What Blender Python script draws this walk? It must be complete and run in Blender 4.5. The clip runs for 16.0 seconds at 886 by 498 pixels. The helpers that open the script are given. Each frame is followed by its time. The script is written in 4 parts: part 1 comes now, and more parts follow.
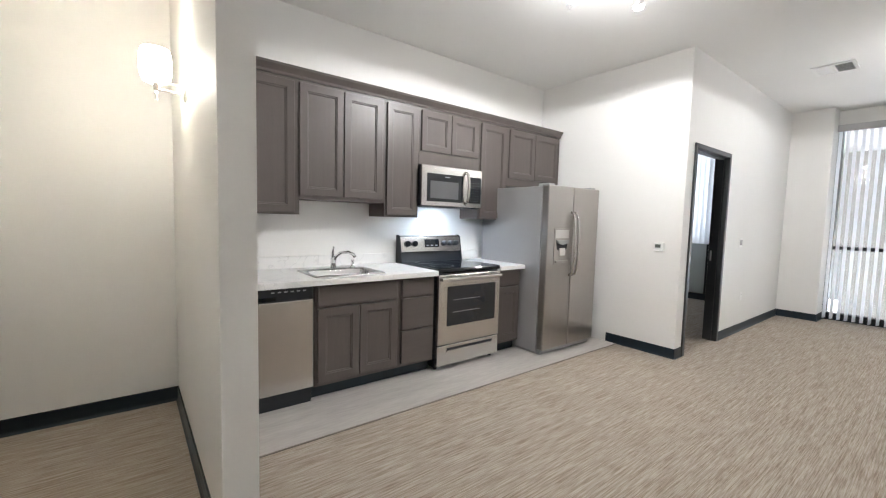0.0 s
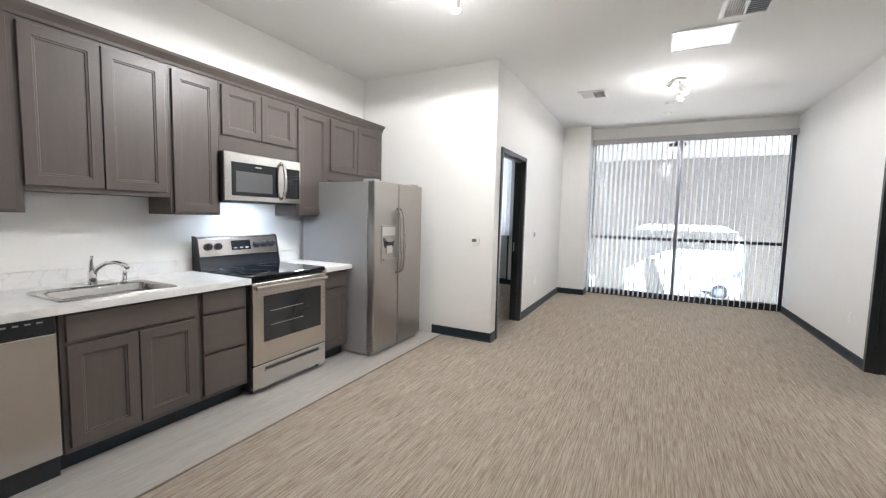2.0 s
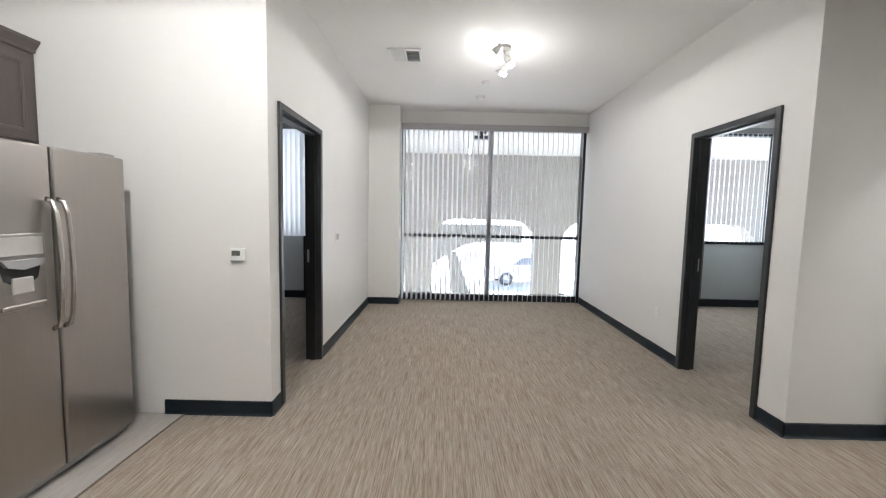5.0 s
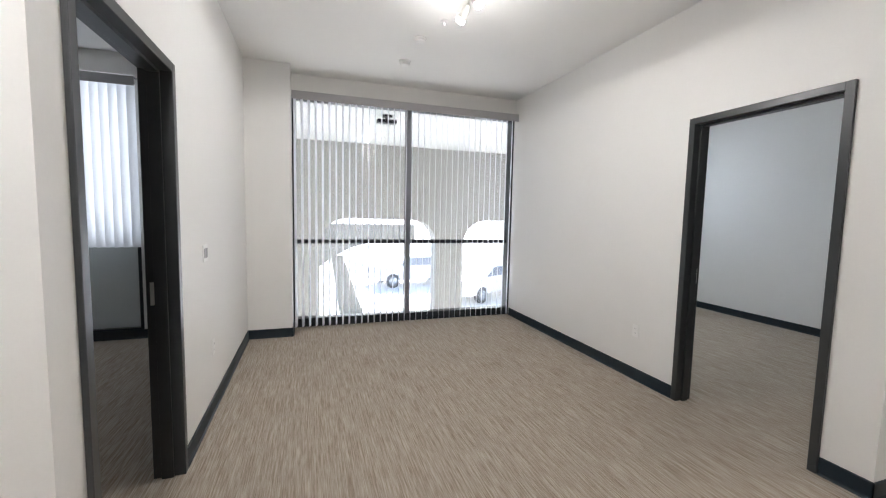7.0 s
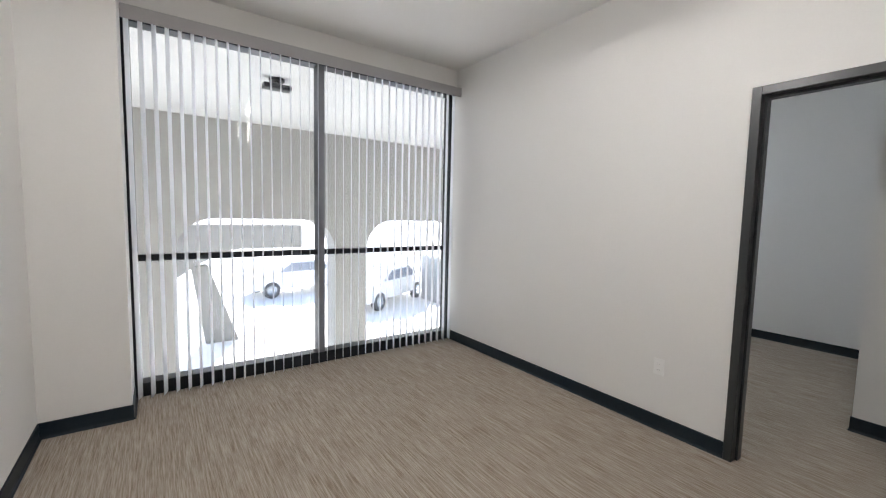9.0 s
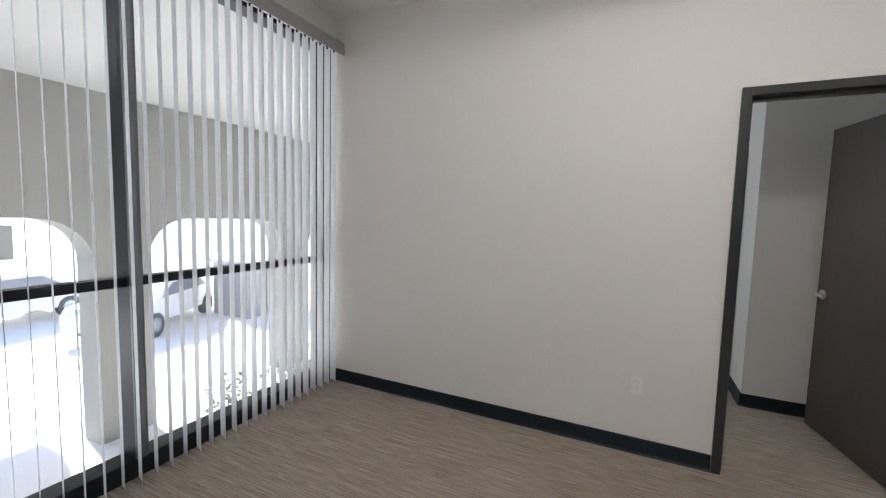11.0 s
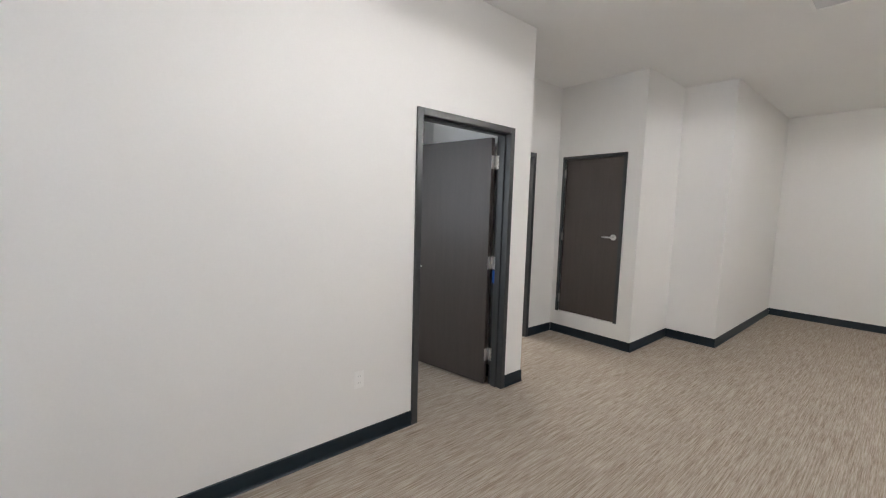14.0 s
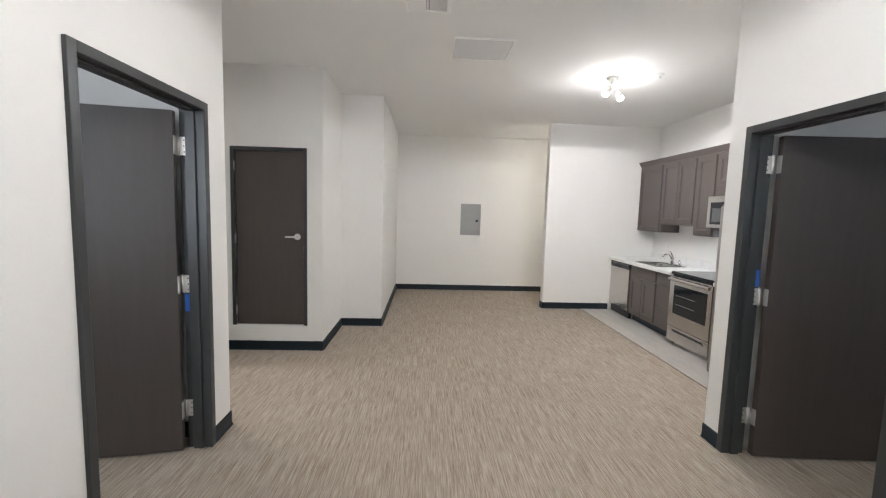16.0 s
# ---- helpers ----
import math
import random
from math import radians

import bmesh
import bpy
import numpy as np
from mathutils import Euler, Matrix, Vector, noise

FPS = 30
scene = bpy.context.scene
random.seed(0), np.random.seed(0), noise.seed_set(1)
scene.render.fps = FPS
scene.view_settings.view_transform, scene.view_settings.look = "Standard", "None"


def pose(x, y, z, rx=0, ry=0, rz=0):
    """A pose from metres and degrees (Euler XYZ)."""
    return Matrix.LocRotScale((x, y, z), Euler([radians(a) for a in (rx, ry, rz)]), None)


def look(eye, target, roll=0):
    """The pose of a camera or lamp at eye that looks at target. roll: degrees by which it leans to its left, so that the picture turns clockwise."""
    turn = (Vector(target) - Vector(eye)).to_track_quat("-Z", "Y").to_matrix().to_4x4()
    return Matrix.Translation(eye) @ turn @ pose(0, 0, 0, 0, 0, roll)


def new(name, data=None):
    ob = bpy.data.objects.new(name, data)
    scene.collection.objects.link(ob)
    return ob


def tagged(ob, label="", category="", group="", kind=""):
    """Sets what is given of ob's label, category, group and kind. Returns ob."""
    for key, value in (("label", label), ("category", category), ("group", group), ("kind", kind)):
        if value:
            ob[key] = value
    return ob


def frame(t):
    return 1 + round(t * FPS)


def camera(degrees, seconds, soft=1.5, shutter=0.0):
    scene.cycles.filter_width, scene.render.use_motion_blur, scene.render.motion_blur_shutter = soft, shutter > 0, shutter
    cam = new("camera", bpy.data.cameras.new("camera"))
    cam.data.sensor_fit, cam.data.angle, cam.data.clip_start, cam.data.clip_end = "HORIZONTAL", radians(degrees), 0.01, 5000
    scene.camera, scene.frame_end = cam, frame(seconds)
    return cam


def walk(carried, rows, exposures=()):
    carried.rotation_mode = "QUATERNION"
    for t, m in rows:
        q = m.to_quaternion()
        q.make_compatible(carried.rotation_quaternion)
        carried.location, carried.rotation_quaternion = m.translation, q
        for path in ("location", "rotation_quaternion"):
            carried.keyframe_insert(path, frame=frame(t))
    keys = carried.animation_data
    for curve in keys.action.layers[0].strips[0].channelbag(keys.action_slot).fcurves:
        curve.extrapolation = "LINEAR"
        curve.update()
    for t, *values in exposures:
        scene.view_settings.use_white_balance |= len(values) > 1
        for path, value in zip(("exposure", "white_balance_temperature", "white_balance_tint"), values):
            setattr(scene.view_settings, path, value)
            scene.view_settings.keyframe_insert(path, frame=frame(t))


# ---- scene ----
cam = camera(95.2, 16.0, soft=1.2)
PATH = [
    (0, (-0.012, 0.509, 1.352), (-1.586, 1.734, 1.202), 1.5),
    (0.5, (0.011, 0.588, 1.383), (-1.425, 1.971, 1.22), 1.5),
    (1, (-0.039, 0.634, 1.392), (-1.319, 2.162, 1.228), 1.4),
    (1.5, (-0.136, 0.629, 1.393), (-1.239, 2.289, 1.23), 1.4),
    (2, (-0.187, 0.646, 1.393), (-1.098, 2.419, 1.229), 1.4),
    (2.5, (-0.208, 0.742, 1.407), (-0.931, 2.598, 1.233), 1.5),
    (3, (-0.222, 0.937, 1.411), (-0.8, 2.843, 1.231), 1.4),
    (3.5, (-0.305, 1.195, 1.415), (-0.735, 3.14, 1.234), 1.3),
    (4, (-0.391, 1.497, 1.398), (-0.663, 3.471, 1.226), 1.3),
    (6.5, (-0.905, 3.117, 1.444), (-0.465, 5.061, 1.271), 1.2),
    (7, (-1.049, 3.489, 1.437), (-0.424, 5.382, 1.268), 1.2),
    (7.5, (-1.106, 3.861, 1.44), (-0.326, 5.694, 1.265), 1.2),
    (8, (-1.081, 4.22, 1.458), (-0.172, 5.992, 1.274), 1.1),
    (10.5, (-1.069, 6.07, 1.41), (0.563, 7.218, 1.264), 1.5),
    (11, (-1.031, 6.38, 1.463), (0.772, 7.23, 1.299), 1.5),
    (11.5, (-0.963, 6.655, 1.449), (0.962, 7.175, 1.297), 1.4),
    (12, (-0.871, 6.93, 1.48), (1.12, 7.032, 1.33), 1.4),
    (12.5, (-0.739, 7.082, 1.538), (1.236, 6.834, 1.342), 1.2),
    (13, (-0.695, 7.243, 1.491), (1.213, 6.674, 1.3), 1.4),
    (13.5, (-0.63, 7.414, 1.478), (1.124, 6.468, 1.304), 1.0),
    (14, (-0.493, 7.535, 1.533), (1.015, 6.236, 1.334), 1.6),
    (14.5, (-0.382, 7.617, 1.544), (0.77, 5.994, 1.346), 1.6),
    (15, (-0.182, 7.677, 1.564), (0.531, 5.819, 1.369), 1.9),
    (15.5, (0.110, 7.630, 1.568), (0.403, 5.658, 1.385), 1.5),
    (16, (0.340, 7.530, 1.578), (0.250, 5.540, 1.393), 1.6),
]
walk(cam, [(t, look(*p)) for t, *p in PATH], [
    (0, 2.50, 6180, 10), (2.5, 2.46, 6170, 10), (4.0, 2.2, 6200, 10), (6.5, 2.17, 6300, 11), (7.5, 2.28, 6260, 11), (8.0, 2.27, 6280, 11),
    (10.4, 1.62, 6420, 12), (11.5, 1.64, 6420, 12), (12.5, 2.12, 6300, 12), (13.5, 2.26, 6280, 12), (15.0, 2.34, 6220, 11), (16, 2.42, 6220, 11)])

# ---------- world and lights ----------
world = bpy.data.worlds.new("sky")
scene.world = world
world.use_nodes = True
_wt = world.node_tree
_sky = _wt.nodes.new("ShaderNodeTexSky")
_sky.sky_type = "NISHITA"
_sky.sun_disc = False
_sky.sun_elevation = radians(36)
_sky.sun_rotation = radians(12)
_wt.links.new(_sky.outputs[0], _wt.nodes["Background"].inputs[0])
_wt.nodes["Background"].inputs[1].default_value = 0.15


def lamp(name, kind, m, power, color=(1, 1, 1), size=0.05, spot=None):
    d = bpy.data.lights.new(name, kind)
    d.energy, d.color = power, color
    if kind == "SUN":
        d.angle = size
    elif kind == "AREA":
        d.shape, d.size, d.size_y = "RECTANGLE", size[0], size[1]
    else:
        d.shadow_soft_size = size
    if spot:
        d.spot_size, d.spot_blend = radians(spot), 0.1
    o = new(name, d)
    o.matrix_world = m
    return o


_se, _sr = radians(36), radians(12)
SUN_FROM = Vector((math.sin(_sr) * math.cos(_se), math.cos(_sr) * math.cos(_se), math.sin(_se)))
lamp("sun", "SUN", look(SUN_FROM * 60, (0, 0, 0)), 5.0, (1.0, 0.96, 0.9), radians(0.5))
WARM = (1.0, 0.97, 0.93)
KITCHEN_LAMP = (-1.62, 3.15)
LIVING_LAMP = (0.0, 6.2)
for (_x, _y), _p, _g in ((KITCHEN_LAMP, 25, 2.8), (LIVING_LAMP, 11, 2.6)):
    lamp("spot_bulb", "SPOT", pose(_x, _y, 2.86), _p, WARM, 0.06, 178)
    lamp("bulb_glow", "POINT", pose(_x, _y, 2.58), _g, WARM, 0.15)
lamp("sconce_bulb", "POINT", pose(-2.55, 0.635, 2.12), 0.5, (1.0, 0.90, 0.74), 0.03)
lamp("range_bulb", "AREA", look((-3.27, 3.05, 1.452), (-3.35, 3.05, 0.9)), 1.6, (0.72, 0.85, 1.0), (0.10, 0.30))
lamp("bath_bulb", "POINT", pose(3.2, 3.7, 2.75), 11, (1.0, 0.97, 0.93), 0.1)

lamp("window_sky_east", "AREA", look((3.71, 8.93, 1.9), (3.71, 0, 1.2)), 12, (0.91, 0.97, 1.0), (2.0, 1.6))
lamp("window_sky_west", "AREA", look((-3.65, 8.93, 1.9), (-3.65, 0, 1.2)), 4.5, (0.90, 0.95, 1.0), (1.6, 1.6))

# ---------- materials ----------


def mat(name, color, rough=0.6, metal=0.0, var=0.06, scale=6.0, fine=120.0, bump=0.05, spec=0.5, stretch=(1, 1, 1), coat=0.0):
    """Colour varied at two scales, with a fine bump."""
    m = bpy.data.materials.new(name)
    m.use_nodes = True
    nt = m.node_tree
    b = nt.nodes["Principled BSDF"]
    tc = nt.nodes.new("ShaderNodeTexCoord")
    mp = nt.nodes.new("ShaderNodeMapping")
    mp.inputs["Scale"].default_value = stretch
    nt.links.new(tc.outputs["Object"], mp.inputs[0])
    n1, n2 = nt.nodes.new("ShaderNodeTexNoise"), nt.nodes.new("ShaderNodeTexNoise")
    n1.inputs["Scale"].default_value, n2.inputs["Scale"].default_value = scale, fine
    n1.inputs["Detail"].default_value = 4
    add = nt.nodes.new("ShaderNodeMath")
    add.operation = "ADD"
    for n in (n1, n2):
        nt.links.new(mp.outputs[0], n.inputs["Vector"])
    nt.links.new(n1.outputs["Fac"], add.inputs[0])
    nt.links.new(n2.outputs["Fac"], add.inputs[1])
    ramp = nt.nodes.new("ShaderNodeMapRange")
    ramp.inputs["From Min"].default_value, ramp.inputs["From Max"].default_value = 0.6, 1.4
    ramp.inputs["To Min"].default_value, ramp.inputs["To Max"].default_value = 1 - var, 1 + var
    nt.links.new(add.outputs[0], ramp.inputs[0])
    mul = nt.nodes.new("ShaderNodeVectorMath")
    mul.operation = "SCALE"
    mul.inputs[0].default_value = color
    nt.links.new(ramp.outputs[0], mul.inputs["Scale"])
    nt.links.new(mul.outputs[0], b.inputs["Base Color"])
    b.inputs["Roughness"].default_value, b.inputs["Metallic"].default_value = rough, metal
    b.inputs["Specular IOR Level"].default_value = spec
    b.inputs["Coat Weight"].default_value = coat
    if bump:
        bp = nt.nodes.new("ShaderNodeBump")
        bp.inputs["Strength"].default_value, bp.inputs["Distance"].default_value = bump, 0.004
        nt.links.new(n2.outputs["Fac"], bp.inputs["Height"])
        nt.links.new(bp.outputs[0], b.inputs["Normal"])
    return m


def carpet_material():
    m = mat("carpet", (0.33, 0.285, 0.235), 0.95, 0, 0.10, 1.2, 240, 0.35, 0.1)
    nt = m.node_tree
    b = nt.nodes["Principled BSDF"]
    tc = nt.nodes.new("ShaderNodeTexCoord")
    layers = []
    for sx, sy, seed in ((120, 2.8, 0), (280, 9, 7)):
        mp = nt.nodes.new("ShaderNodeMapping")
        mp.inputs["Scale"].default_value = (sx, sy, 1)
        mp.inputs["Location"].default_value = (seed, seed, 0)
        nt.links.new(tc.outputs["Object"], mp.inputs[0])
        n = nt.nodes.new("ShaderNodeTexNoise")
        n.inputs["Scale"].default_value, n.inputs["Detail"].default_value = 1.0, 2
        nt.links.new(mp.outputs[0], n.inputs["Vector"])
        layers.append(n)
    mix = nt.nodes.new("ShaderNodeMath")
    mix.operation = "ADD"
    nt.links.new(layers[0].outputs["Fac"], mix.inputs[0])
    nt.links.new(layers[1].outputs["Fac"], mix.inputs[1])
    ramp = nt.nodes.new("ShaderNodeValToRGB")
    half = nt.nodes.new("ShaderNodeMath")
    half.operation = "MULTIPLY"
    half.inputs[1].default_value = 0.5
    nt.links.new(mix.outputs[0], half.inputs[0])
    nt.links.new(half.outputs[0], ramp.inputs[0])
    e = ramp.color_ramp.elements
    e[0].position, e[0].color = 0.38, (0.27, 0.214, 0.162, 1)
    e[1].position, e[1].color = 0.61, (0.49, 0.435, 0.37, 1)
    mid = e.new(0.5)
    mid.color = (0.385, 0.329, 0.270, 1)
    nt.links.new(ramp.outputs[0], b.inputs["Base Color"])
    return m


def marble_material():
    m = mat("marble_laminate", (0.78, 0.77, 0.76), 0.3, 0, 0.03, 3, 60, 0.0)
    nt = m.node_tree
    b = nt.nodes["Principled BSDF"]
    tc = nt.nodes.new("ShaderNodeTexCoord")
    n = nt.nodes.new("ShaderNodeTexNoise")
    n.inputs["Scale"].default_value, n.inputs["Detail"].default_value, n.inputs["Distortion"].default_value = 2.6, 5, 1.6
    nt.links.new(tc.outputs["Object"], n.inputs["Vector"])
    ramp = nt.nodes.new("ShaderNodeValToRGB")
    e = ramp.color_ramp.elements
    e[0].position, e[0].color = 0.475, (0.80, 0.79, 0.78, 1)
    e[1].position, e[1].color = 0.525, (0.80, 0.79, 0.78, 1)
    v = e.new(0.5)
    v.color = (0.70, 0.69, 0.685, 1)
    nt.links.new(n.outputs["Fac"], ramp.inputs[0])
    nt.links.new(ramp.outputs[0], b.inputs["Base Color"])
    return m


def glow(name, color, strength):
    m = bpy.data.materials.new(name)
    m.use_nodes = True
    b = m.node_tree.nodes["Principled BSDF"]
    b.inputs["Base Color"].default_value = (*color, 1)
    b.inputs["Emission Color"].default_value = (*color, 1)
    b.inputs["Emission Strength"].default_value = strength
    return m


def slat_material():
    m = bpy.data.materials.new("blind_vinyl")
    m.use_nodes = True
    nt = m.node_tree
    d = nt.nodes["Principled BSDF"]
    d.inputs["Base Color"].default_value = (0.86, 0.875, 0.91, 1)
    d.inputs["Roughness"].default_value = 0.5
    t = nt.nodes.new("ShaderNodeBsdfTranslucent")
    t.inputs["Color"].default_value = (0.90, 0.93, 0.98, 1)
    mx = nt.nodes.new("ShaderNodeMixShader")
    mx.inputs[0].default_value = 0.35
    nt.links.new(d.outputs[0], mx.inputs[1])
    nt.links.new(t.outputs[0], mx.inputs[2])
    nt.links.new(mx.outputs[0], nt.nodes["Material Output"].inputs[0])
    return m


def glass_material():
    m = bpy.data.materials.new("glass")
    m.use_nodes = True
    nt = m.node_tree
    tr = nt.nodes.new("ShaderNodeBsdfTransparent")
    tr.inputs[0].default_value = (0.98, 0.985, 0.985, 1)
    gl = nt.nodes.new("ShaderNodeBsdfGlossy")
    gl.inputs["Roughness"].default_value = 0.01
    mx = nt.nodes.new("ShaderNodeMixShader")
    mx.inputs[0].default_value = 0.035
    nt.links.new(tr.outputs[0], mx.inputs[1])
    nt.links.new(gl.outputs[0], mx.inputs[2])
    nt.links.new(mx.outputs[0], nt.nodes["Material Output"].inputs[0])
    return m


PAINT = mat("wall_paint", (0.82, 0.81, 0.79), 0.55, 0, 0.015, 1.3, 90, 0.04, 0.35)
CEIL = mat("ceiling_paint", (0.86, 0.855, 0.84), 0.8, 0, 0.015, 1.5, 130, 0.06, 0.2)
CARPET = carpet_material()
VINYL = mat("vinyl_plank", (0.45, 0.425, 0.40), 0.35, 0, 0.16, 2.0, 9, 0.03, 0.5, (6, 0.8, 1))
RUBBER = mat("rubber_base", (0.003, 0.012, 0.021), 0.45, 0, 0.15, 5, 80, 0.03)
STEEL_FRAME = mat("door_frame_paint", (0.033, 0.036, 0.038), 0.33, 0, 0.08, 4, 90, 0.03, 0.6)
DOOR_WOOD = mat("door_veneer", (0.063, 0.051, 0.046), 0.42, 0, 0.12, 3.0, 30, 0.04, 0.5, (9, 9, 0.7))
CABINET = mat("cabinet_stain", (0.100, 0.083, 0.076), 0.40, 0, 0.09, 4.0, 34, 0.03, 0.5, (9, 9, 0.8))
CABINET_H = mat("cabinet_stain_level", (0.100, 0.083, 0.076), 0.40, 0, 0.09, 4.0, 34, 0.03, 0.5, (9, 0.8, 9))
TOEKICK = mat("toe_kick", (0.035, 0.03, 0.03), 0.5)
MARBLE = marble_material()
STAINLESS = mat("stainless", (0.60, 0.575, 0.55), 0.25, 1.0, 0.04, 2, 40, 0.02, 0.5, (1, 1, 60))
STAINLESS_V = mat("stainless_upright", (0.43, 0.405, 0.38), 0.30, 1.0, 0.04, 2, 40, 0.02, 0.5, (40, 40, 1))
FRIDGE_SIDE = mat("fridge_side_paint", (0.29, 0.285, 0.285), 0.42, 0.0, 0.03, 3, 150, 0.05)
STEEL_SINK = mat("sink_steel", (0.42, 0.41, 0.40), 0.24, 1.0, 0.05, 3, 60, 0.01)
CHROME = mat("chrome", (0.78, 0.78, 0.78), 0.12, 1.0, 0.02, 5, 60, 0)
SATIN = mat("satin_nickel", (0.66, 0.645, 0.62), 0.34, 0.7, 0.03, 5, 60, 0)
BLACK = mat("black_plastic", (0.012, 0.014, 0.018), 0.3, 0, 0.1, 8, 90, 0.02)
BLACK_GLASS = mat("black_glass", (0.006, 0.008, 0.011), 0.06, 0, 0.05, 8, 90, 0.0, 0.6)
OVEN_GLASS = mat("oven_glass", (0.018, 0.020, 0.024), 0.08, 0, 0.05, 8, 90, 0.0, 0.6)
WHITE = mat("white_plastic", (0.87, 0.865, 0.85), 0.3, 0, 0.02, 9, 90, 0.01)
GREY_METAL = mat("grey_enamel", (0.36, 0.365, 0.37), 0.4, 0, 0.03, 9, 90, 0.02)
VALANCE = mat("valance_grey", (0.42, 0.41, 0.42), 0.5, 0, 0.03, 9, 90, 0.02)
ALU = mat("dark_anodised", (0.022, 0.026, 0.032), 0.30, 0.5, 0.08, 6, 80, 0.02)
ALU_EDGE = mat("brushed_mullion", (0.20, 0.20, 0.21), 0.3, 0.8, 0.08, 6, 80, 0.02)
SLAT = slat_material()
GLASS = glass_material()
SPANDREL = mat("spandrel_panel", (0.62, 0.66, 0.66), 0.3, 0, 0.03, 2, 50, 0.01)
ACRYLIC = mat("acrylic_panel", (0.80, 0.80, 0.81), 0.06, 0, 0.02, 3, 80, 0.0, 0.7)
TUB = mat("shower_gelcoat", (0.84, 0.84, 0.84), 0.15, 0, 0.01, 3, 60, 0.0, 0.5)
TAPE = mat("blue_tape", (0.03, 0.13, 0.55), 0.6, 0, 0.05, 9, 90, 0.02)
BULB = glow("lit_bulb", (1.0, 0.96, 0.90), 12.0)
SHADE = glow("lit_shade", (1.0, 0.91, 0.76), 10.0)
STUCCO = mat("stucco", (0.37, 0.365, 0.35), 0.9, 0, 0.05, 1.2, 60, 0.3, 0.2)
STUCCO_CEIL = mat("arcade_ceiling", (0.60, 0.61, 0.61), 0.9, 0, 0.03, 1.2, 60, 0.2, 0.2)
# concrete with the shade of the canopy's near face put into its dark colour
CANOPY = mat("shaded_concrete", (0.24, 0.24, 0.235), 0.9, 0, 0.08, 1.0, 40, 0.2, 0.2)
CONCRETE = mat("concrete", (0.78, 0.77, 0.75), 0.9, 0, 0.08, 0.4, 12, 0.15, 0.2)
CAR_WHITE = mat("car_paint_white", (0.75, 0.76, 0.78), 0.2, 0, 0.02, 2, 60, 0, 0.5, (1, 1, 1), 0.5)
CAR_GREY = mat("car_paint_silver", (0.42, 0.44, 0.46), 0.25, 0.4, 0.02, 2, 60, 0, 0.5, (1, 1, 1), 0.5)
TYRE = mat("tyre", (0.09, 0.09, 0.09), 0.85)
CAR_GLASS = mat("car_glass", (0.20, 0.22, 0.26), 0.1, 0, 0.05, 3, 60, 0)
# leaf colour is an even pale grey-green, varied by noise
LEAF = mat("leaf", (0.30, 0.32, 0.26), 0.6, 0, 0.35, 20, 60, 0.0)

# ---------- mesh helpers ----------


def bm_box(bm, a, b, bevel=0.0, seg=2):
    r = bmesh.ops.create_cube(bm, size=1.0)
    vs = r["verts"]
    lo = [min(p, q) for p, q in zip(a, b)]
    hi = [max(p, q) for p, q in zip(a, b)]
    for v in vs:
        v.co = Vector([lo[i] + (v.co[i] + 0.5) * (hi[i] - lo[i]) for i in range(3)])
    if bevel:
        es = {e for v in vs for e in v.link_edges}
        bmesh.ops.bevel(bm, geom=list(es), offset=min(bevel, 0.45 * min(h - l for l, h in zip(lo, hi))), segments=seg, affect="EDGES", profile=0.5)
    return bm


def box(a, b, bevel=0.0, seg=2):
    return bm_box(bmesh.new(), a, b, bevel, seg)


def boxes(*items, bevel=0.0):
    bm = bmesh.new()
    for a, b in items:
        bm_box(bm, a, b, bevel)
    return bm


def bm_tube(bm, pts, radius, n=10, caps=True):
    """A round tube along points; radius a number or one a point."""
    pts = [Vector(p) for p in pts]
    rad = [radius] * len(pts) if isinstance(radius, (int, float)) else list(radius)
    rings = []
    prev = None
    for i, p in enumerate(pts):
        d = (pts[min(i + 1, len(pts) - 1)] - pts[max(i - 1, 0)]).normalized()
        if prev is None:
            side = d.orthogonal().normalized()
        else:
            side = (prev - d * prev.dot(d)).normalized()
        prev = side
        up = d.cross(side)
        rings.append([bm.verts.new(p + (side * math.cos(2 * math.pi * k / n) + up * math.sin(2 * math.pi * k / n)) * rad[i]) for k in range(n)])
    for r0, r1 in zip(rings, rings[1:]):
        for k in range(n):
            f = bm.faces.new((r0[k], r0[(k + 1) % n], r1[(k + 1) % n], r1[k]))
            f.smooth = True
    if caps:
        bm.faces.new(list(reversed(rings[0])))
        bm.faces.new(rings[-1])
    return bm


def tube(pts, radius, n=10):
    return bm_tube(bmesh.new(), pts, radius, n)


def prism(outline, axis, lo, hi, bevel=0.0):
    """A flat outline pushed along an axis (0 x, 1 y, 2 z); the outline gives the other two in order."""
    bm = bmesh.new()

    def at(p, v):
        q = [0, 0, 0]
        o = [i for i in range(3) if i != axis]
        q[axis], q[o[0]], q[o[1]] = v, p[0], p[1]
        return q
    a = [bm.verts.new(at(p, lo)) for p in outline]
    b = [bm.verts.new(at(p, hi)) for p in outline]
    k = len(outline)
    for i in range(k):
        bm.faces.new((a[i], a[(i + 1) % k], b[(i + 1) % k], b[i]))
    bm.faces.new(a)
    bm.faces.new(b)
    bmesh.ops.recalc_face_normals(bm, faces=bm.faces[:])
    if bevel:
        bmesh.ops.bevel(bm, geom=bm.edges[:], offset=bevel, segments=2, affect="EDGES", profile=0.5)
    return bm


def finish(name, bm, material):
    bmesh.ops.recalc_face_normals(bm, faces=bm.faces[:])
    me = bpy.data.meshes.new(name)
    bm.to_mesh(me)
    bm.free()
    me.materials.append(material)
    return new(name, me)


def part(name, bm, material, parent, label=""):
    o = finish(name, bm, material)
    o.parent = parent
    if label:
        o["label"] = label
    return o


